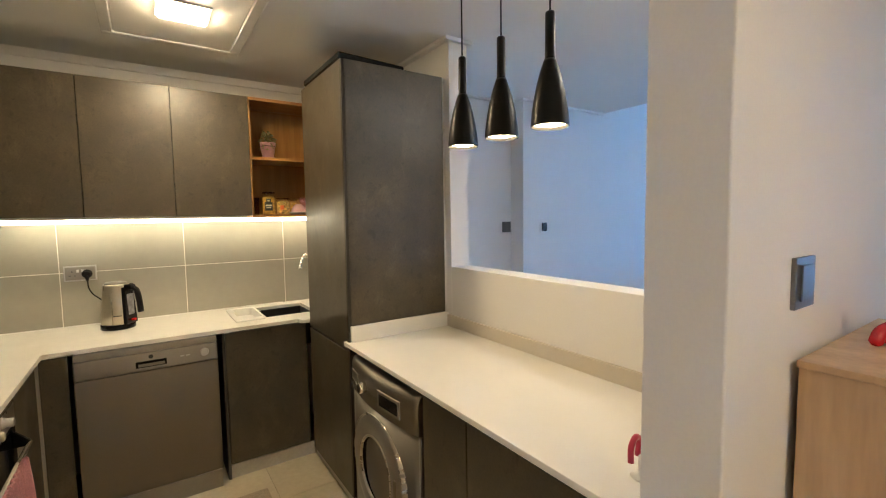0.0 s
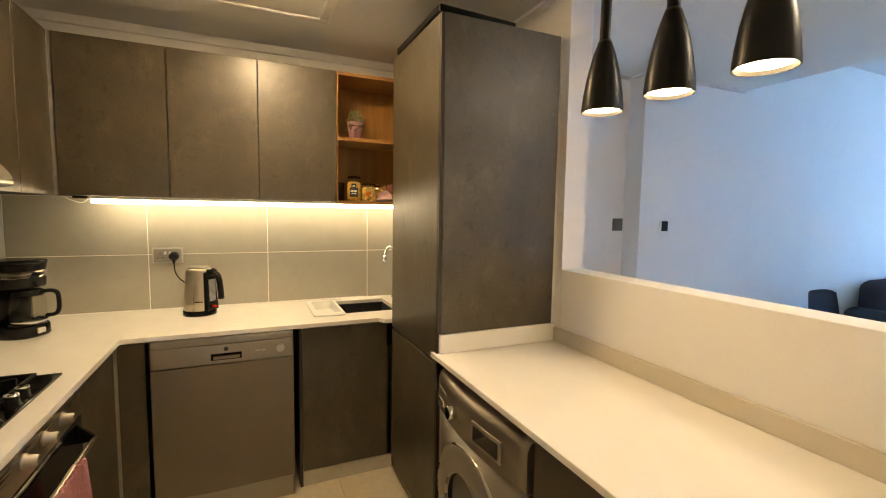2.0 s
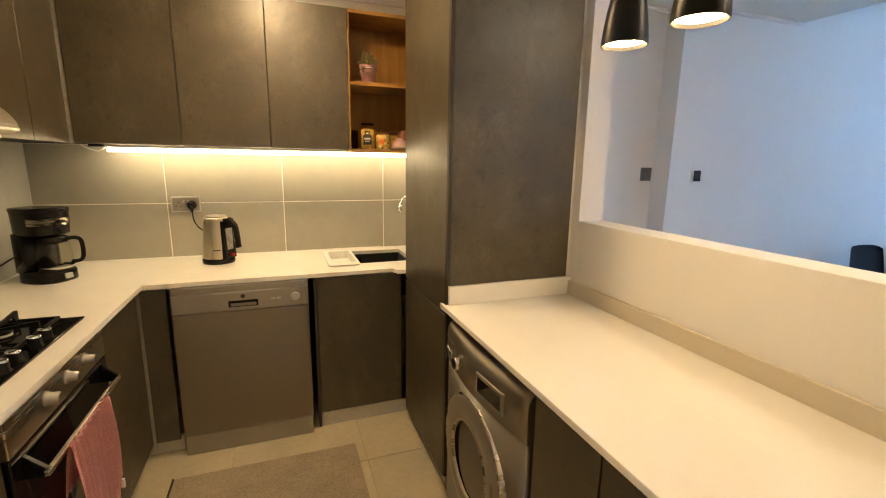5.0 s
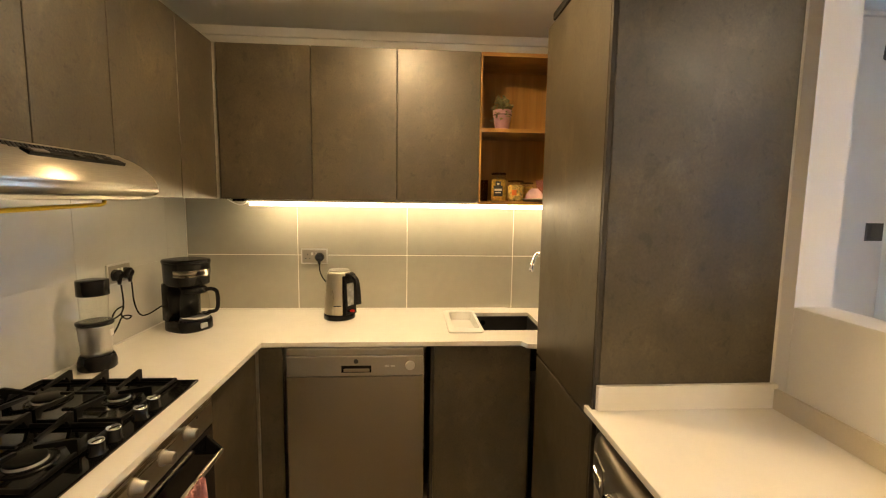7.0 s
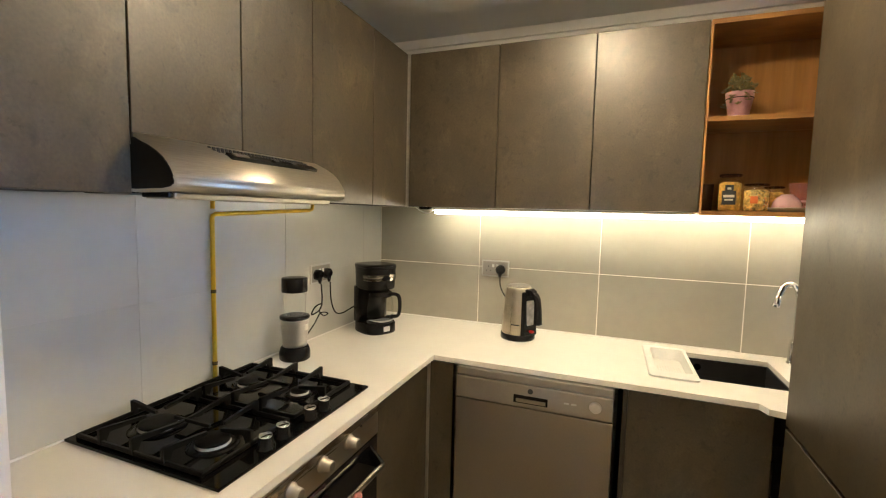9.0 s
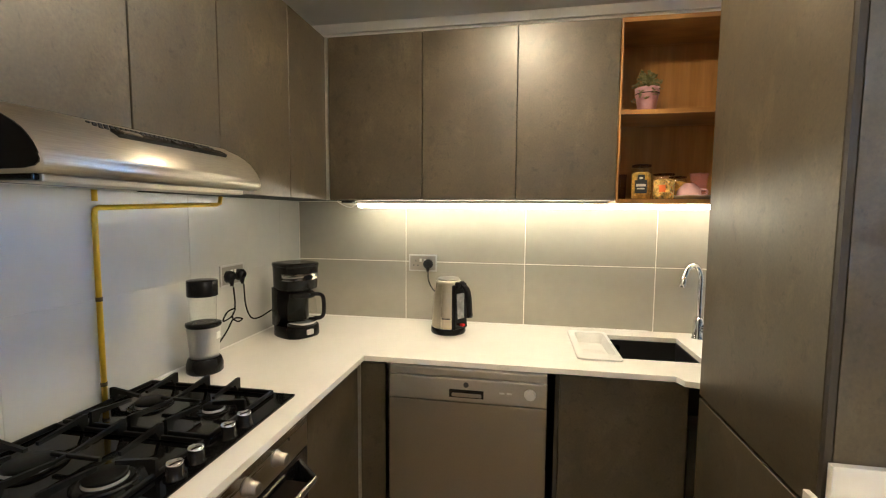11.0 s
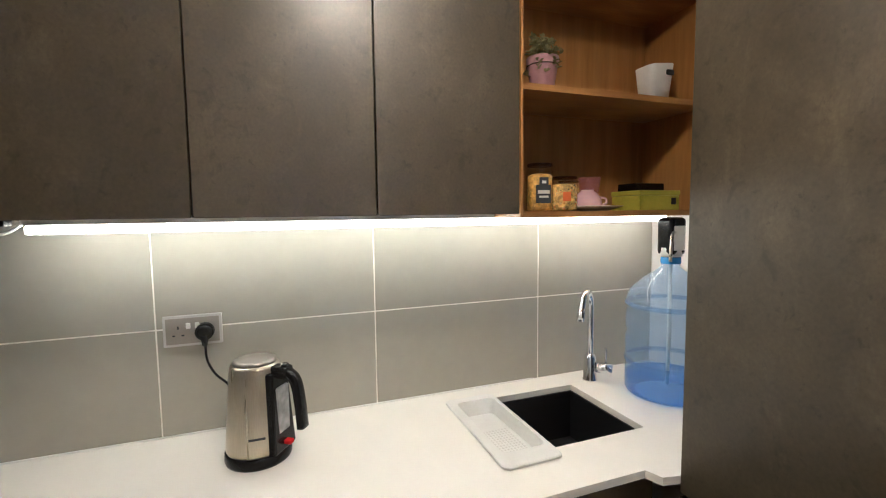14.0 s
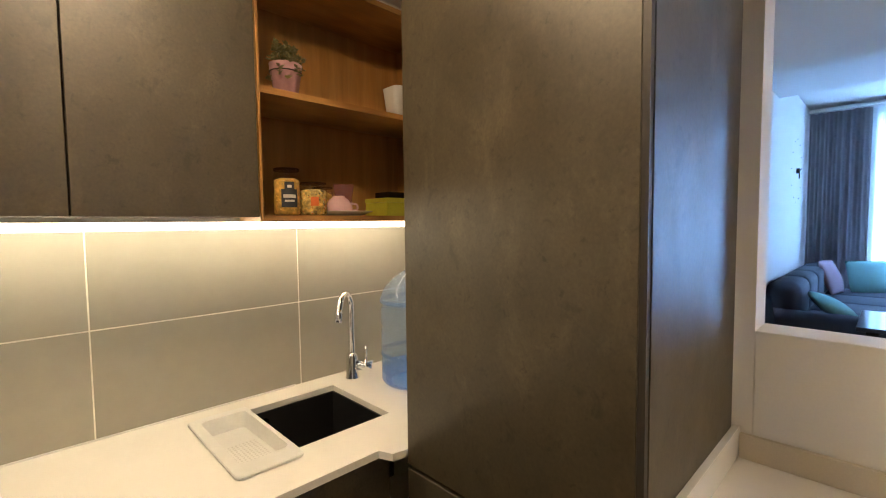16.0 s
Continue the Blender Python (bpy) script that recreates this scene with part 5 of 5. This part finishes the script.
def pieces(parent, cx, cy, r, h, count, mats):
    """Short bits of pasta pressed against the inside of a jar, one mesh a colour."""
    rnd = random.Random(count + int(r * 1000))
    for k, mat in enumerate(mats):
        bm = bmesh.new()
        for _ in range(count // len(mats)):
            a = rnd.uniform(0, 2 * math.pi)
            c = Vector((cx + (r - 0.0052) * math.cos(a), cy + (r - 0.0052) * math.sin(a), S1 + rnd.uniform(0.008, h * 0.74)))
            m = Matrix.Translation(c) @ Euler((rnd.uniform(0, 3), rnd.uniform(0, 3), rnd.uniform(0, 3))).to_matrix().to_4x4() @ Matrix.Diagonal((0.0075, 0.0045, 0.0045, 1))
            bmesh.ops.create_cube(bm, size=1, matrix=m)
        tagged(part("pasta_bits", bm, mat, parent), kind="stuff")


j1 = jar(0.790, 3.125, 0.040, 0.142, PASTA, "storage_jar", "glass jar of pasta with a dark arched label")
lab = part("label", wrap(0.790, 3.125, 0.0408, -138, -70, S1 + 0.024, S1 + 0.078), LABEL_DARK, j1, "dark printed label")
part("label_top", wrap(0.790, 3.125, 0.0408, -124, -84, S1 + 0.078, S1 + 0.100), LABEL_DARK, lab)
for z0, z1, a in ((0.040, 0.046, 20), (0.052, 0.062, 26), (0.082, 0.090, 9)):
    part("print_bar", wrap(0.790, 3.125, 0.0411, -104 - a, -104 + a, S1 + z0, S1 + z1), LABEL_PALE, lab)
pieces(j1, 0.790, 3.125, 0.040, 0.142, 110, (PASTA, PASTA_MIX))
j2 = jar(0.880, 3.130, 0.043, 0.105, PASTA_MIX, "storage_jar", "short glass jar of mixed coloured pasta")
pieces(j2, 0.880, 3.130, 0.043, 0.105, 110, (PASTA_PALE, ORANGE, PASTA_GREEN, PASTA))
part("label", wrap(0.880, 3.130, 0.0438, -128, -96, S1 + 0.030, S1 + 0.058), ORANGE, j2, "small orange label")
j3 = jar(0.960, 3.215, 0.036, 0.100, PASTA, "storage_jar", "low glass jar behind the plate")
for x, y in ((0.722, 3.20),):
    u = thing("dark_glass", x, y, S1, "dark tinted drinking glass", "glass")
    pr = [(0.022, S1), (0.024, S1 + 0.003), (0.027, S1 + 0.11)]
    part("glass", lathe(bmesh.new(), x, y, pr, 20, cap=False), SMOKE, u)
u = solid("plate", lathe(bmesh.new(), 1.005, 3.165, [(0.06, S1), (0.068, S1 + 0.003), (0.105, S1 + 0.014), (0.106, S1 + 0.016), (0.068, S1 + 0.0065), (0.001, S1 + 0.006)], 36), PORCELAIN, "white porcelain plate on the shelf", "plate")
u = thing("teacup", 0.985, 3.150, S1 + 0.0075, "pale pink cup upside down on a plate", "cup")
cupz = S1 + 0.0075
pr = [(0.048, cupz), (0.048, cupz + 0.006), (0.044, cupz + 0.030), (0.032, cupz + 0.048), (0.022, cupz + 0.054), (0.020, cupz + 0.060), (0.001, cupz + 0.061)]
part("cup", lathe(bmesh.new(), 0.985, 3.150, pr, 32), PINK_CUP, u)
part("handle", tube(bmesh.new(), curve([(1.026, 3.142, cupz + 0.035), (1.048, 3.138, cupz + 0.032), (1.050, 3.138, cupz + 0.016), (1.030, 3.141, cupz + 0.010)], 5), 0.004, 8), PINK_CUP, u)
u = thing("pink_tumbler", 1.045, 3.215, S1 + 0.012, "pink glass tumbler standing on the plate", "glass")
tz = S1 + 0.0165
pr = [(0.026, tz), (0.028, tz + 0.004), (0.030, tz + 0.05), (0.037, tz + 0.098)]
part("glass", lathe(bmesh.new(), 1.045, 3.215, pr, 28, cap=False), PINK_GLASS, u)
u = thing("yellow_box", 1.20, 3.13, S1, "olive yellow lidded storage box", "box")
part("body", boxed(1.132, 1.298, 3.075, 3.205, S1, S1 + 0.048, bevel=0.002), BOX_YELLOW, u)
part("lid", boxed(1.130, 1.300, 3.073, 3.207, S1 + 0.0485, S1 + 0.064, bevel=0.002), BOX_YELLOW, u)
part("label", boxed(1.262, 1.280, 3.0715, 3.0745, S1 + 0.018, S1 + 0.040), LABEL_DARK, u, "small dark square tag")
u = solid("black_box", boxed(1.250, 1.380, 3.215, 3.31, S1, S1 + 0.098, bevel=0.003), BLACK, "black box behind the yellow one", "box")

u = thing("potted_plant", 0.800, 3.130, S2, "small succulent in a lilac pink pot", "plant")
part("saucer", lathe(bmesh.new(), 0.80, 3.13, [(0.040, S2), (0.046, S2 + 0.008), (0.043, S2 + 0.009), (0.001, S2 + 0.005)], 28), POT_PINK, u)
pot = [(0.033, S2 + 0.0095), (0.0345, S2 + 0.012), (0.044, S2 + 0.070), (0.0455, S2 + 0.072), (0.048, S2 + 0.100), (0.045, S2 + 0.100), (0.041, S2 + 0.085)]
part("pot", lathe(bmesh.new(), 0.80, 3.13, pot, 32), POT_PINK, u)
part("ribbon", tube(bmesh.new(), [(0.80 + 0.0462 * math.cos(k * math.pi / 16), 3.13 + 0.0462 * math.sin(k * math.pi / 16), S2 + 0.076) for k in range(33)], 0.0018, 6, cap=False), SOIL, u, "dark cord round the pot")
part("soil", lathe(bmesh.new(), 0.80, 3.13, [(0.0435, S2 + 0.086), (0.0435, S2 + 0.094), (0.001, S2 + 0.097)], 24), SOIL, u)
rng = random.Random(5)
bm = bmesh.new()
leaves = bmesh.new()
for i in range(22):
    a = rng.uniform(0, 6.283)
    out = rng.uniform(0.005, 0.05)
    if i < 5:       # trailing over the rim towards the room
        a, out = -2.9 + 0.55 * i, 0.046
    hgt = rng.uniform(0.02, 0.092) if out < 0.024 else rng.uniform(-0.052, 0.016)
    p0 = Vector((0.80 + 0.012 * math.cos(a), 3.13 + 0.012 * math.sin(a), S2 + 0.094))
    p2 = Vector((0.80 + (out + 0.012) * math.cos(a), 3.13 + (out + 0.012) * math.sin(a), S2 + 0.098 + hgt))
    p1 = (p0 + p2) / 2 + Vector((0, 0, 0.02))
    line = curve([p0, p1, p2], 4)
    tube(bm, line, 0.0014, 6)
    for k in range(3, len(line)):
        for s in (0, 1, 2):
            d = Vector((rng.uniform(-1, 1), rng.uniform(-1, 1), rng.uniform(-0.2, 0.9))).normalized()
            side = d.cross(Vector((0, 0, 1))).normalized() * rng.uniform(0.0045, 0.0085)
            ln = rng.uniform(0.011, 0.020)
            b, m, t = line[k], line[k] + d * ln * 0.55, line[k] + d * ln
            up = side.cross(d).normalized() * 0.0022
            v = [leaves.verts.new(q) for q in (b, m + side, t, m - side, m + up, m - up)]
            for q in ((0, 1, 4), (1, 2, 4), (2, 3, 4), (3, 0, 4), (1, 0, 5), (2, 1, 5), (3, 2, 5), (0, 3, 5)):
                leaves.faces.new([v[i] for i in q])
part("stems", bm, LEAF, u)
tagged(part("leaves", leaves, LEAF, u, "small fleshy green leaves"), kind="stuff")

u = thing("white_bin", 1.272, 3.165, S2, "small white plastic tub with a hand hole", "container")
bm = bmesh.new()
rings = []
for inset, z in ((0.014, S2), (0.0, S2 + 0.132), (0.003, S2 + 0.134), (0.006, S2 + 0.130), (0.018, S2 + 0.006)):
    ring = []
    for x, y in rounded(1.212 + inset, 1.318 - inset, 3.120 + inset * 0.6, 3.205 - inset * 0.6, 0.02):
        ring.append(bm.verts.new((x, y, z + (0.006 * (x - 1.27) / 0.055 if z > S2 + 0.1 else 0))))
    rings.append(ring)
for a, b in zip(rings, rings[1:]):
    for i in range(len(a)):
        bm.faces.new((a[i], a[(i + 1) % len(a)], b[(i + 1) % len(a)], b[i])).smooth = True
bm.faces.new(rings[0]); bm.faces.new(rings[-1])
part("tub", bm, WHITE_PLASTIC, u)
part("hand_hole", boxed(1.274, 1.306, 3.116, 3.123, S2 + 0.096, S2 + 0.114, bevel=0.004), LABEL_DARK, u, "dark hand hole")

# ---- mat on the floor ----
u = thing("floor_mat", 0.19, 1.95, FLOOR, "taupe short pile kitchen mat with dark edge", "mat")
bm = boxed(-0.205, 0.592, 1.36, 2.556, FLOOR + 0.0005, FLOOR + 0.009, bevel=0.003)
part("cloth", bm, RUG, u)
part("edge", boxed(-0.2125, -0.2055, 1.36, 2.556, FLOOR + 0.0005, FLOOR + 0.011), RUG_EDGE, u, "dark bound edge")

# ---- entrance side ----
u = thing("wood_cabinet", 1.42, 0.25, FLOOR, "light oak cabinet against the white wall", "cabinet")
part("side_panel", boxed(1.146, 1.190, 0.03, 0.452, FLOOR, 1.188, bevel=0.001), OAK_PALE, u)
part("body", boxed(1.1905, 1.70, 0.035, 0.448, FLOOR + 0.05, 1.186), OAK_PALE, u)
part("top", boxed(1.142, 1.705, 0.02, 0.455, 1.1885, 1.203, bevel=0.002), OAK_PALE, u)
u = thing("red_ornament", 1.38, 0.36, 1.208, "glossy red and white ornament on the cabinet", "ornament")
bm = tube(bmesh.new(), curve([(1.33, 0.385, 1.215), (1.35, 0.38, 1.24), (1.39, 0.37, 1.245), (1.43, 0.36, 1.225), (1.45, 0.35, 1.215)], 6), [0.006] + [0.012] * 23 + [0.006], 10)
part("ribbon", bm, RED, u)
part("stand", lathe(bmesh.new(), 1.42, 0.37, [(0.03, 1.208), (0.032, 1.214), (0.012, 1.225), (0.010, 1.30), (0.02, 1.32)], 20), RED, u)
part("cushion", boxed(1.40, 1.47, 0.33, 0.40, 1.2085, 1.225, bevel=0.006), WHITE_PLASTIC, u)
u = thing("red_hook", 0.99, 0.692, TOP, "raspberry red plastic hook on a white stand", "utensil")
part("stand", lathe(bmesh.new(), 1.005, 0.684, [(0.016, TOP), (0.022, TOP + 0.006), (0.006, TOP + 0.012), (0.005, TOP + 0.055)], 16), WHITE_PLASTIC, u)
bm = tube(bmesh.new(), curve([(1.005, 0.692, TOP + 0.05), (1.010, 0.692, TOP + 0.085), (0.99, 0.688, TOP + 0.098), (0.965, 0.682, TOP + 0.085), (0.958, 0.678, TOP + 0.055)], 6), 0.0065, 10)
part("hook", bm, RED_PINK, u)

u = thing("fruit_basket", 1.525, 0.755, 1.22, "brass wire fruit basket with lemons on the sill", "basket")
bm = bmesh.new()
for i in range(14):
    a = 2 * math.pi * i / 14
    c, s = math.cos(a), math.sin(a)
    tube(bm, curve([(1.525 + 0.035 * c, 0.755 + 0.035 * s, 1.222), (1.525 + 0.055 * c, 0.755 + 0.055 * s, 1.245), (1.525 + 0.095 * c, 0.755 + 0.095 * s, 1.30), (1.525 + 0.108 * c, 0.755 + 0.108 * s, 1.345)], 5), 0.0018, 6)
for r, z in ((0.037, 1.2225), (0.055, 1.245), (0.109, 1.345)):
    tube(bm, [(1.525 + r * math.cos(k * math.pi / 16), 0.755 + r * math.sin(k * math.pi / 16), z) for k in range(33)], 0.0024, 6, cap=False)
part("wire_frame", bm, GOLD_WIRE, u)
rng = random.Random(3)
for x, y, z in ((1.505, 0.735, 1.278), (1.555, 0.755, 1.280), (1.520, 0.790, 1.280), (1.480, 0.775, 1.285), (1.530, 0.745, 1.318)):
    bm = bmesh.new()
    bmesh.ops.create_uvsphere(bm, u_segments=20, v_segments=12, radius=0.031)
    for v in bm.verts:
        v.co.x *= 1.22 + 0.25 * max(0, abs(v.co.x) / 0.031 - 0.85)
    for f in bm.faces:
        f.smooth = True
    bmesh.ops.rotate(bm, cent=(0, 0, 0), matrix=Euler((rng.uniform(0, 3), rng.uniform(0, 1), rng.uniform(0, 3))).to_matrix(), verts=bm.verts)
    bmesh.ops.translate(bm, verts=bm.verts, vec=(x, y, z))
    solid("lemon", bm, LEMON, "ripe yellow lemon in the wire basket", "fruit", "", "lemons in the basket")

# ---- living room ----
def cushion_box(bm, x0, x1, y0, y1, z0, z1, b=0.05):
    return box(bm, x0, x1, y0, y1, z0, z1, bevel=b, seg=4)


def smooth(bm):
    for f in bm.faces:
        f.smooth = True
    return bm


u = thing("corner_sofa", 6.6, 2.2, FLOOR, "dark navy upholstered corner sofa along the wall", "sofa")
part("base", boxed(5.35, 8.2, 1.80, 2.62, 0.12, 0.42, bevel=0.03), NAVY, u)
part("return_base", boxed(7.35, 8.2, 0.55, 1.799, 0.12, 0.42, bevel=0.03), NAVY, u)
part("arm", smooth(cushion_box(bmesh.new(), 5.15, 5.36, 1.78, 2.68, 0.12, 0.66, 0.07)), NAVY, u)
for i in range(4):
    x = 5.37 + i * 0.70
    part("seat_cushion", smooth(cushion_box(bmesh.new(), x, x + 0.69, 1.76, 2.42, 0.42, 0.56)), NAVY, u)
    bm = smooth(cushion_box(bmesh.new(), x, x + 0.69, 2.40, 2.68, 0.50, 0.90, 0.09))
    part("back_cushion", bm, NAVY, u)
part("return_seat", smooth(cushion_box(bmesh.new(), 7.36, 8.18, 0.57, 1.75, 0.42, 0.55)), NAVY, u)
for x in (5.25, 8.1):
    for y in (1.9, 2.55):
        part("leg", lathe(bmesh.new(), x, y, [(0.02, FLOOR), (0.025, 0.12)], 12), BLACK, u)


def cushion(x, y, z, rz, rx, mat, label):
    bm = bmesh.new()
    bmesh.ops.create_grid(bm, x_segments=12, y_segments=12, size=0.22)
    top = list(bm.verts)
    for v in top:
        e = (1 - (v.co.x / 0.22) ** 2) * (1 - (v.co.y / 0.22) ** 2)
        v.co.z = 0.075 * max(e, 0) ** 0.6
    dup = bmesh.ops.duplicate(bm, geom=list(bm.faces))["geom"]
    for g in dup:
        if isinstance(g, bmesh.types.BMVert):
            g.co.z *= -1
    bmesh.ops.remove_doubles(bm, verts=bm.verts, dist=0.0005)
    smooth(bm)
    bmesh.ops.transform(bm, matrix=pose(x, y, z, rx, 0, rz), verts=bm.verts)
    return solid("cushion", bm, mat, label, "cushion", "", "sofa cushions")


cushion(5.78, 2.20, 0.645, 10, 32, TEAL, "pale teal cushion lying on the sofa seat")
cushion(7.55, 2.35, 0.76, -12, 70, MAUVE, "mauve cushion in the sofa corner")
cushion(7.95, 2.02, 0.74, -60, 68, TEAL, "teal cushion on the sofa by the window")

u = thing("dining_table", 4.75, 1.25, FLOOR, "dining table with dark glossy top", "table")
part("tabletop", boxed(4.25, 5.05, 0.50, 1.98, 0.725, 0.755, bevel=0.004), TABLE_TOP, u)
for x in (4.32, 4.98):
    for y in (0.58, 1.90):
        part("leg", boxed(x - 0.03, x + 0.03, y - 0.03, y + 0.03, FLOOR, 0.724, bevel=0.003), BLACK, u)
u = thing("dining_chair", 4.50, 2.30, FLOOR, "dark upholstered dining chair with curved back", "chair")
part("seat", smooth(cushion_box(bmesh.new(), 4.27, 4.73, 2.05, 2.50, 0.42, 0.50, 0.03)), NAVY, u)
bm = bmesh.new()
rows = []
for k in range(9):
    z = 0.48 + 0.39 * k / 8
    half = 0.225 * (1 - 0.10 * (k / 8) ** 3)
    rows.append([bm.verts.new((4.50 + half * math.sin(radians(a)) / math.sin(radians(60)), 2.40 + 0.12 * math.cos(radians(a * 0.9)) + 0.05 * k / 8, z - 0.03 * (abs(a) / 60) ** 4 * (k / 8))) for a in range(-60, 61, 10)])
for a, b in zip(rows, rows[1:]):
    for i in range(len(a) - 1):
        bm.faces.new((a[i], a[i + 1], b[i + 1], b[i])).smooth = True
bmesh.ops.solidify(bm, geom=list(bm.faces), thickness=0.035)
part("backrest", bm, NAVY, u)
for dx in (-0.19, 0.19):
    for dy in (-0.17, 0.17):
        part("leg", tube(bmesh.new(), [(4.50 + dx * 1.1, 2.28 + dy * 1.1, FLOOR), (4.50 + dx * 0.9, 2.28 + dy * 0.9, 0.43)], [0.011, 0.016], 10), BLACK, u)

u = thing("wall_clock", 7.42, 2.72, 2.11, "frameless black wall clock with separate hour marks", "clock")
part("hub", tube(bmesh.new(), [(7.42, 2.719, 2.11), (7.42, 2.685, 2.11)], 0.034, 20), BLACK, u)
for a, ln in ((78, 0.19), (175, 0.10)):
    d = Vector((math.sin(radians(a)), 0, math.cos(radians(a))))
    part("clock_pointer", tube(bmesh.new(), [Vector((7.42, 2.69, 2.11)), Vector((7.42, 2.69, 2.11)) + d * ln], 0.007, 8), BLACK, u)
for i in range(12):
    a = radians(30 * i)
    x, z = 7.42 + 0.40 * math.sin(a), 2.11 + 0.40 * math.cos(a)
    part("hour_mark", tube(bmesh.new(), [(x, 2.719, z), (x, 2.712, z)], 0.005, 10), BLACK, u)


def drape(name, y0, y1, x, z0, z1, waves, depth, material, label):
    bm = bmesh.new()
    n = int(waves * 8)
    cols = []
    for i in range(n + 1):
        f = i / n
        y = y0 + (y1 - y0) * f
        dx = depth * math.sin(2 * math.pi * waves * f) + 0.35 * depth * math.sin(2 * math.pi * waves * 0.37 * f + 1)
        cols.append([bm.verts.new((x + dx * (0.8 + 0.35 * k / 5), y, z0 + (z1 - z0) * (1 - k / 5))) for k in range(6)])
    for a, b in zip(cols, cols[1:]):
        for k in range(5):
            bm.faces.new((a[k], b[k], b[k + 1], a[k + 1])).smooth = True
    bmesh.ops.solidify(bm, geom=list(bm.faces), thickness=0.0015)
    return solid(name, bm, material, label, "curtain")


drape("curtain", 2.06, 2.69, 8.28, FLOOR + 0.01, 2.95, 7, 0.045, CURTAIN, "full length grey curtain drawn aside")
drape("sheer_curtain", -0.75, 2.10, 8.37, FLOOR + 0.01, 2.95, 24, 0.028, SHEER, "white sheer curtain across the bright window")
u = solid("curtain_track", boxed(8.20, 8.44, -1.0, 2.70, 2.955, 2.985), WHITE_PLASTIC, "white ceiling curtain track", "curtain track")

# ---- tiles ----
def tiles_on(parent, axis, seams, rows, material, name="tile", gap=0.004):
    cache = {}
    for a0, a1 in zip(seams, seams[1:]):
        for z0, z1 in zip(rows, rows[1:]):
            w, h = round(a1 - a0 - gap, 4), round(z1 - z0 - gap, 4)
            if (w, h) not in cache:
                if axis == "y":
                    bm = boxed(-w / 2, w / 2, 0, 0.010, -h / 2, h / 2, bevel=0.0008, seg=1)
                else:
                    bm = boxed(-0.010, 0, -w / 2, w / 2, -h / 2, h / 2, bevel=0.0003, seg=1)
                cache[w, h] = mesh_of(name, bm, material)
            ob = new(name, cache[w, h])
            c, z = (a0 + a1) / 2, (z0 + z1) / 2
            ob.location = (c, BACK, z) if axis == "y" else (LEFT, c, z)
            ob.parent = parent


tiles_on(wall_back, "y", [LEFT, -0.283, 0.320, 0.923, RIGHT - 0.001], [0.899, 1.205, 1.5115], TILE)
# side wall takes the tile copy with light put into its colour
tiles_on(wall_left, "x", [1.386, 1.940, 2.543, 3.146, BACK - 0.001], [0.899, 1.205, 1.5115], TILE_LIT, gap=0.0012)
w = 0.597
ft = mesh_of("floor_tile", boxed(0, w, 0, w, -0.006, 0, bevel=0.0008, seg=1), FLOOR_TILE)
for i in range(-2, 15):
    for j in range(-3, 6):
        ob = new("floor_tile", ft)
        ob.location = (0.03 + i * 0.6, 0.02 + j * 0.6, FLOOR)
        ob.parent = floor
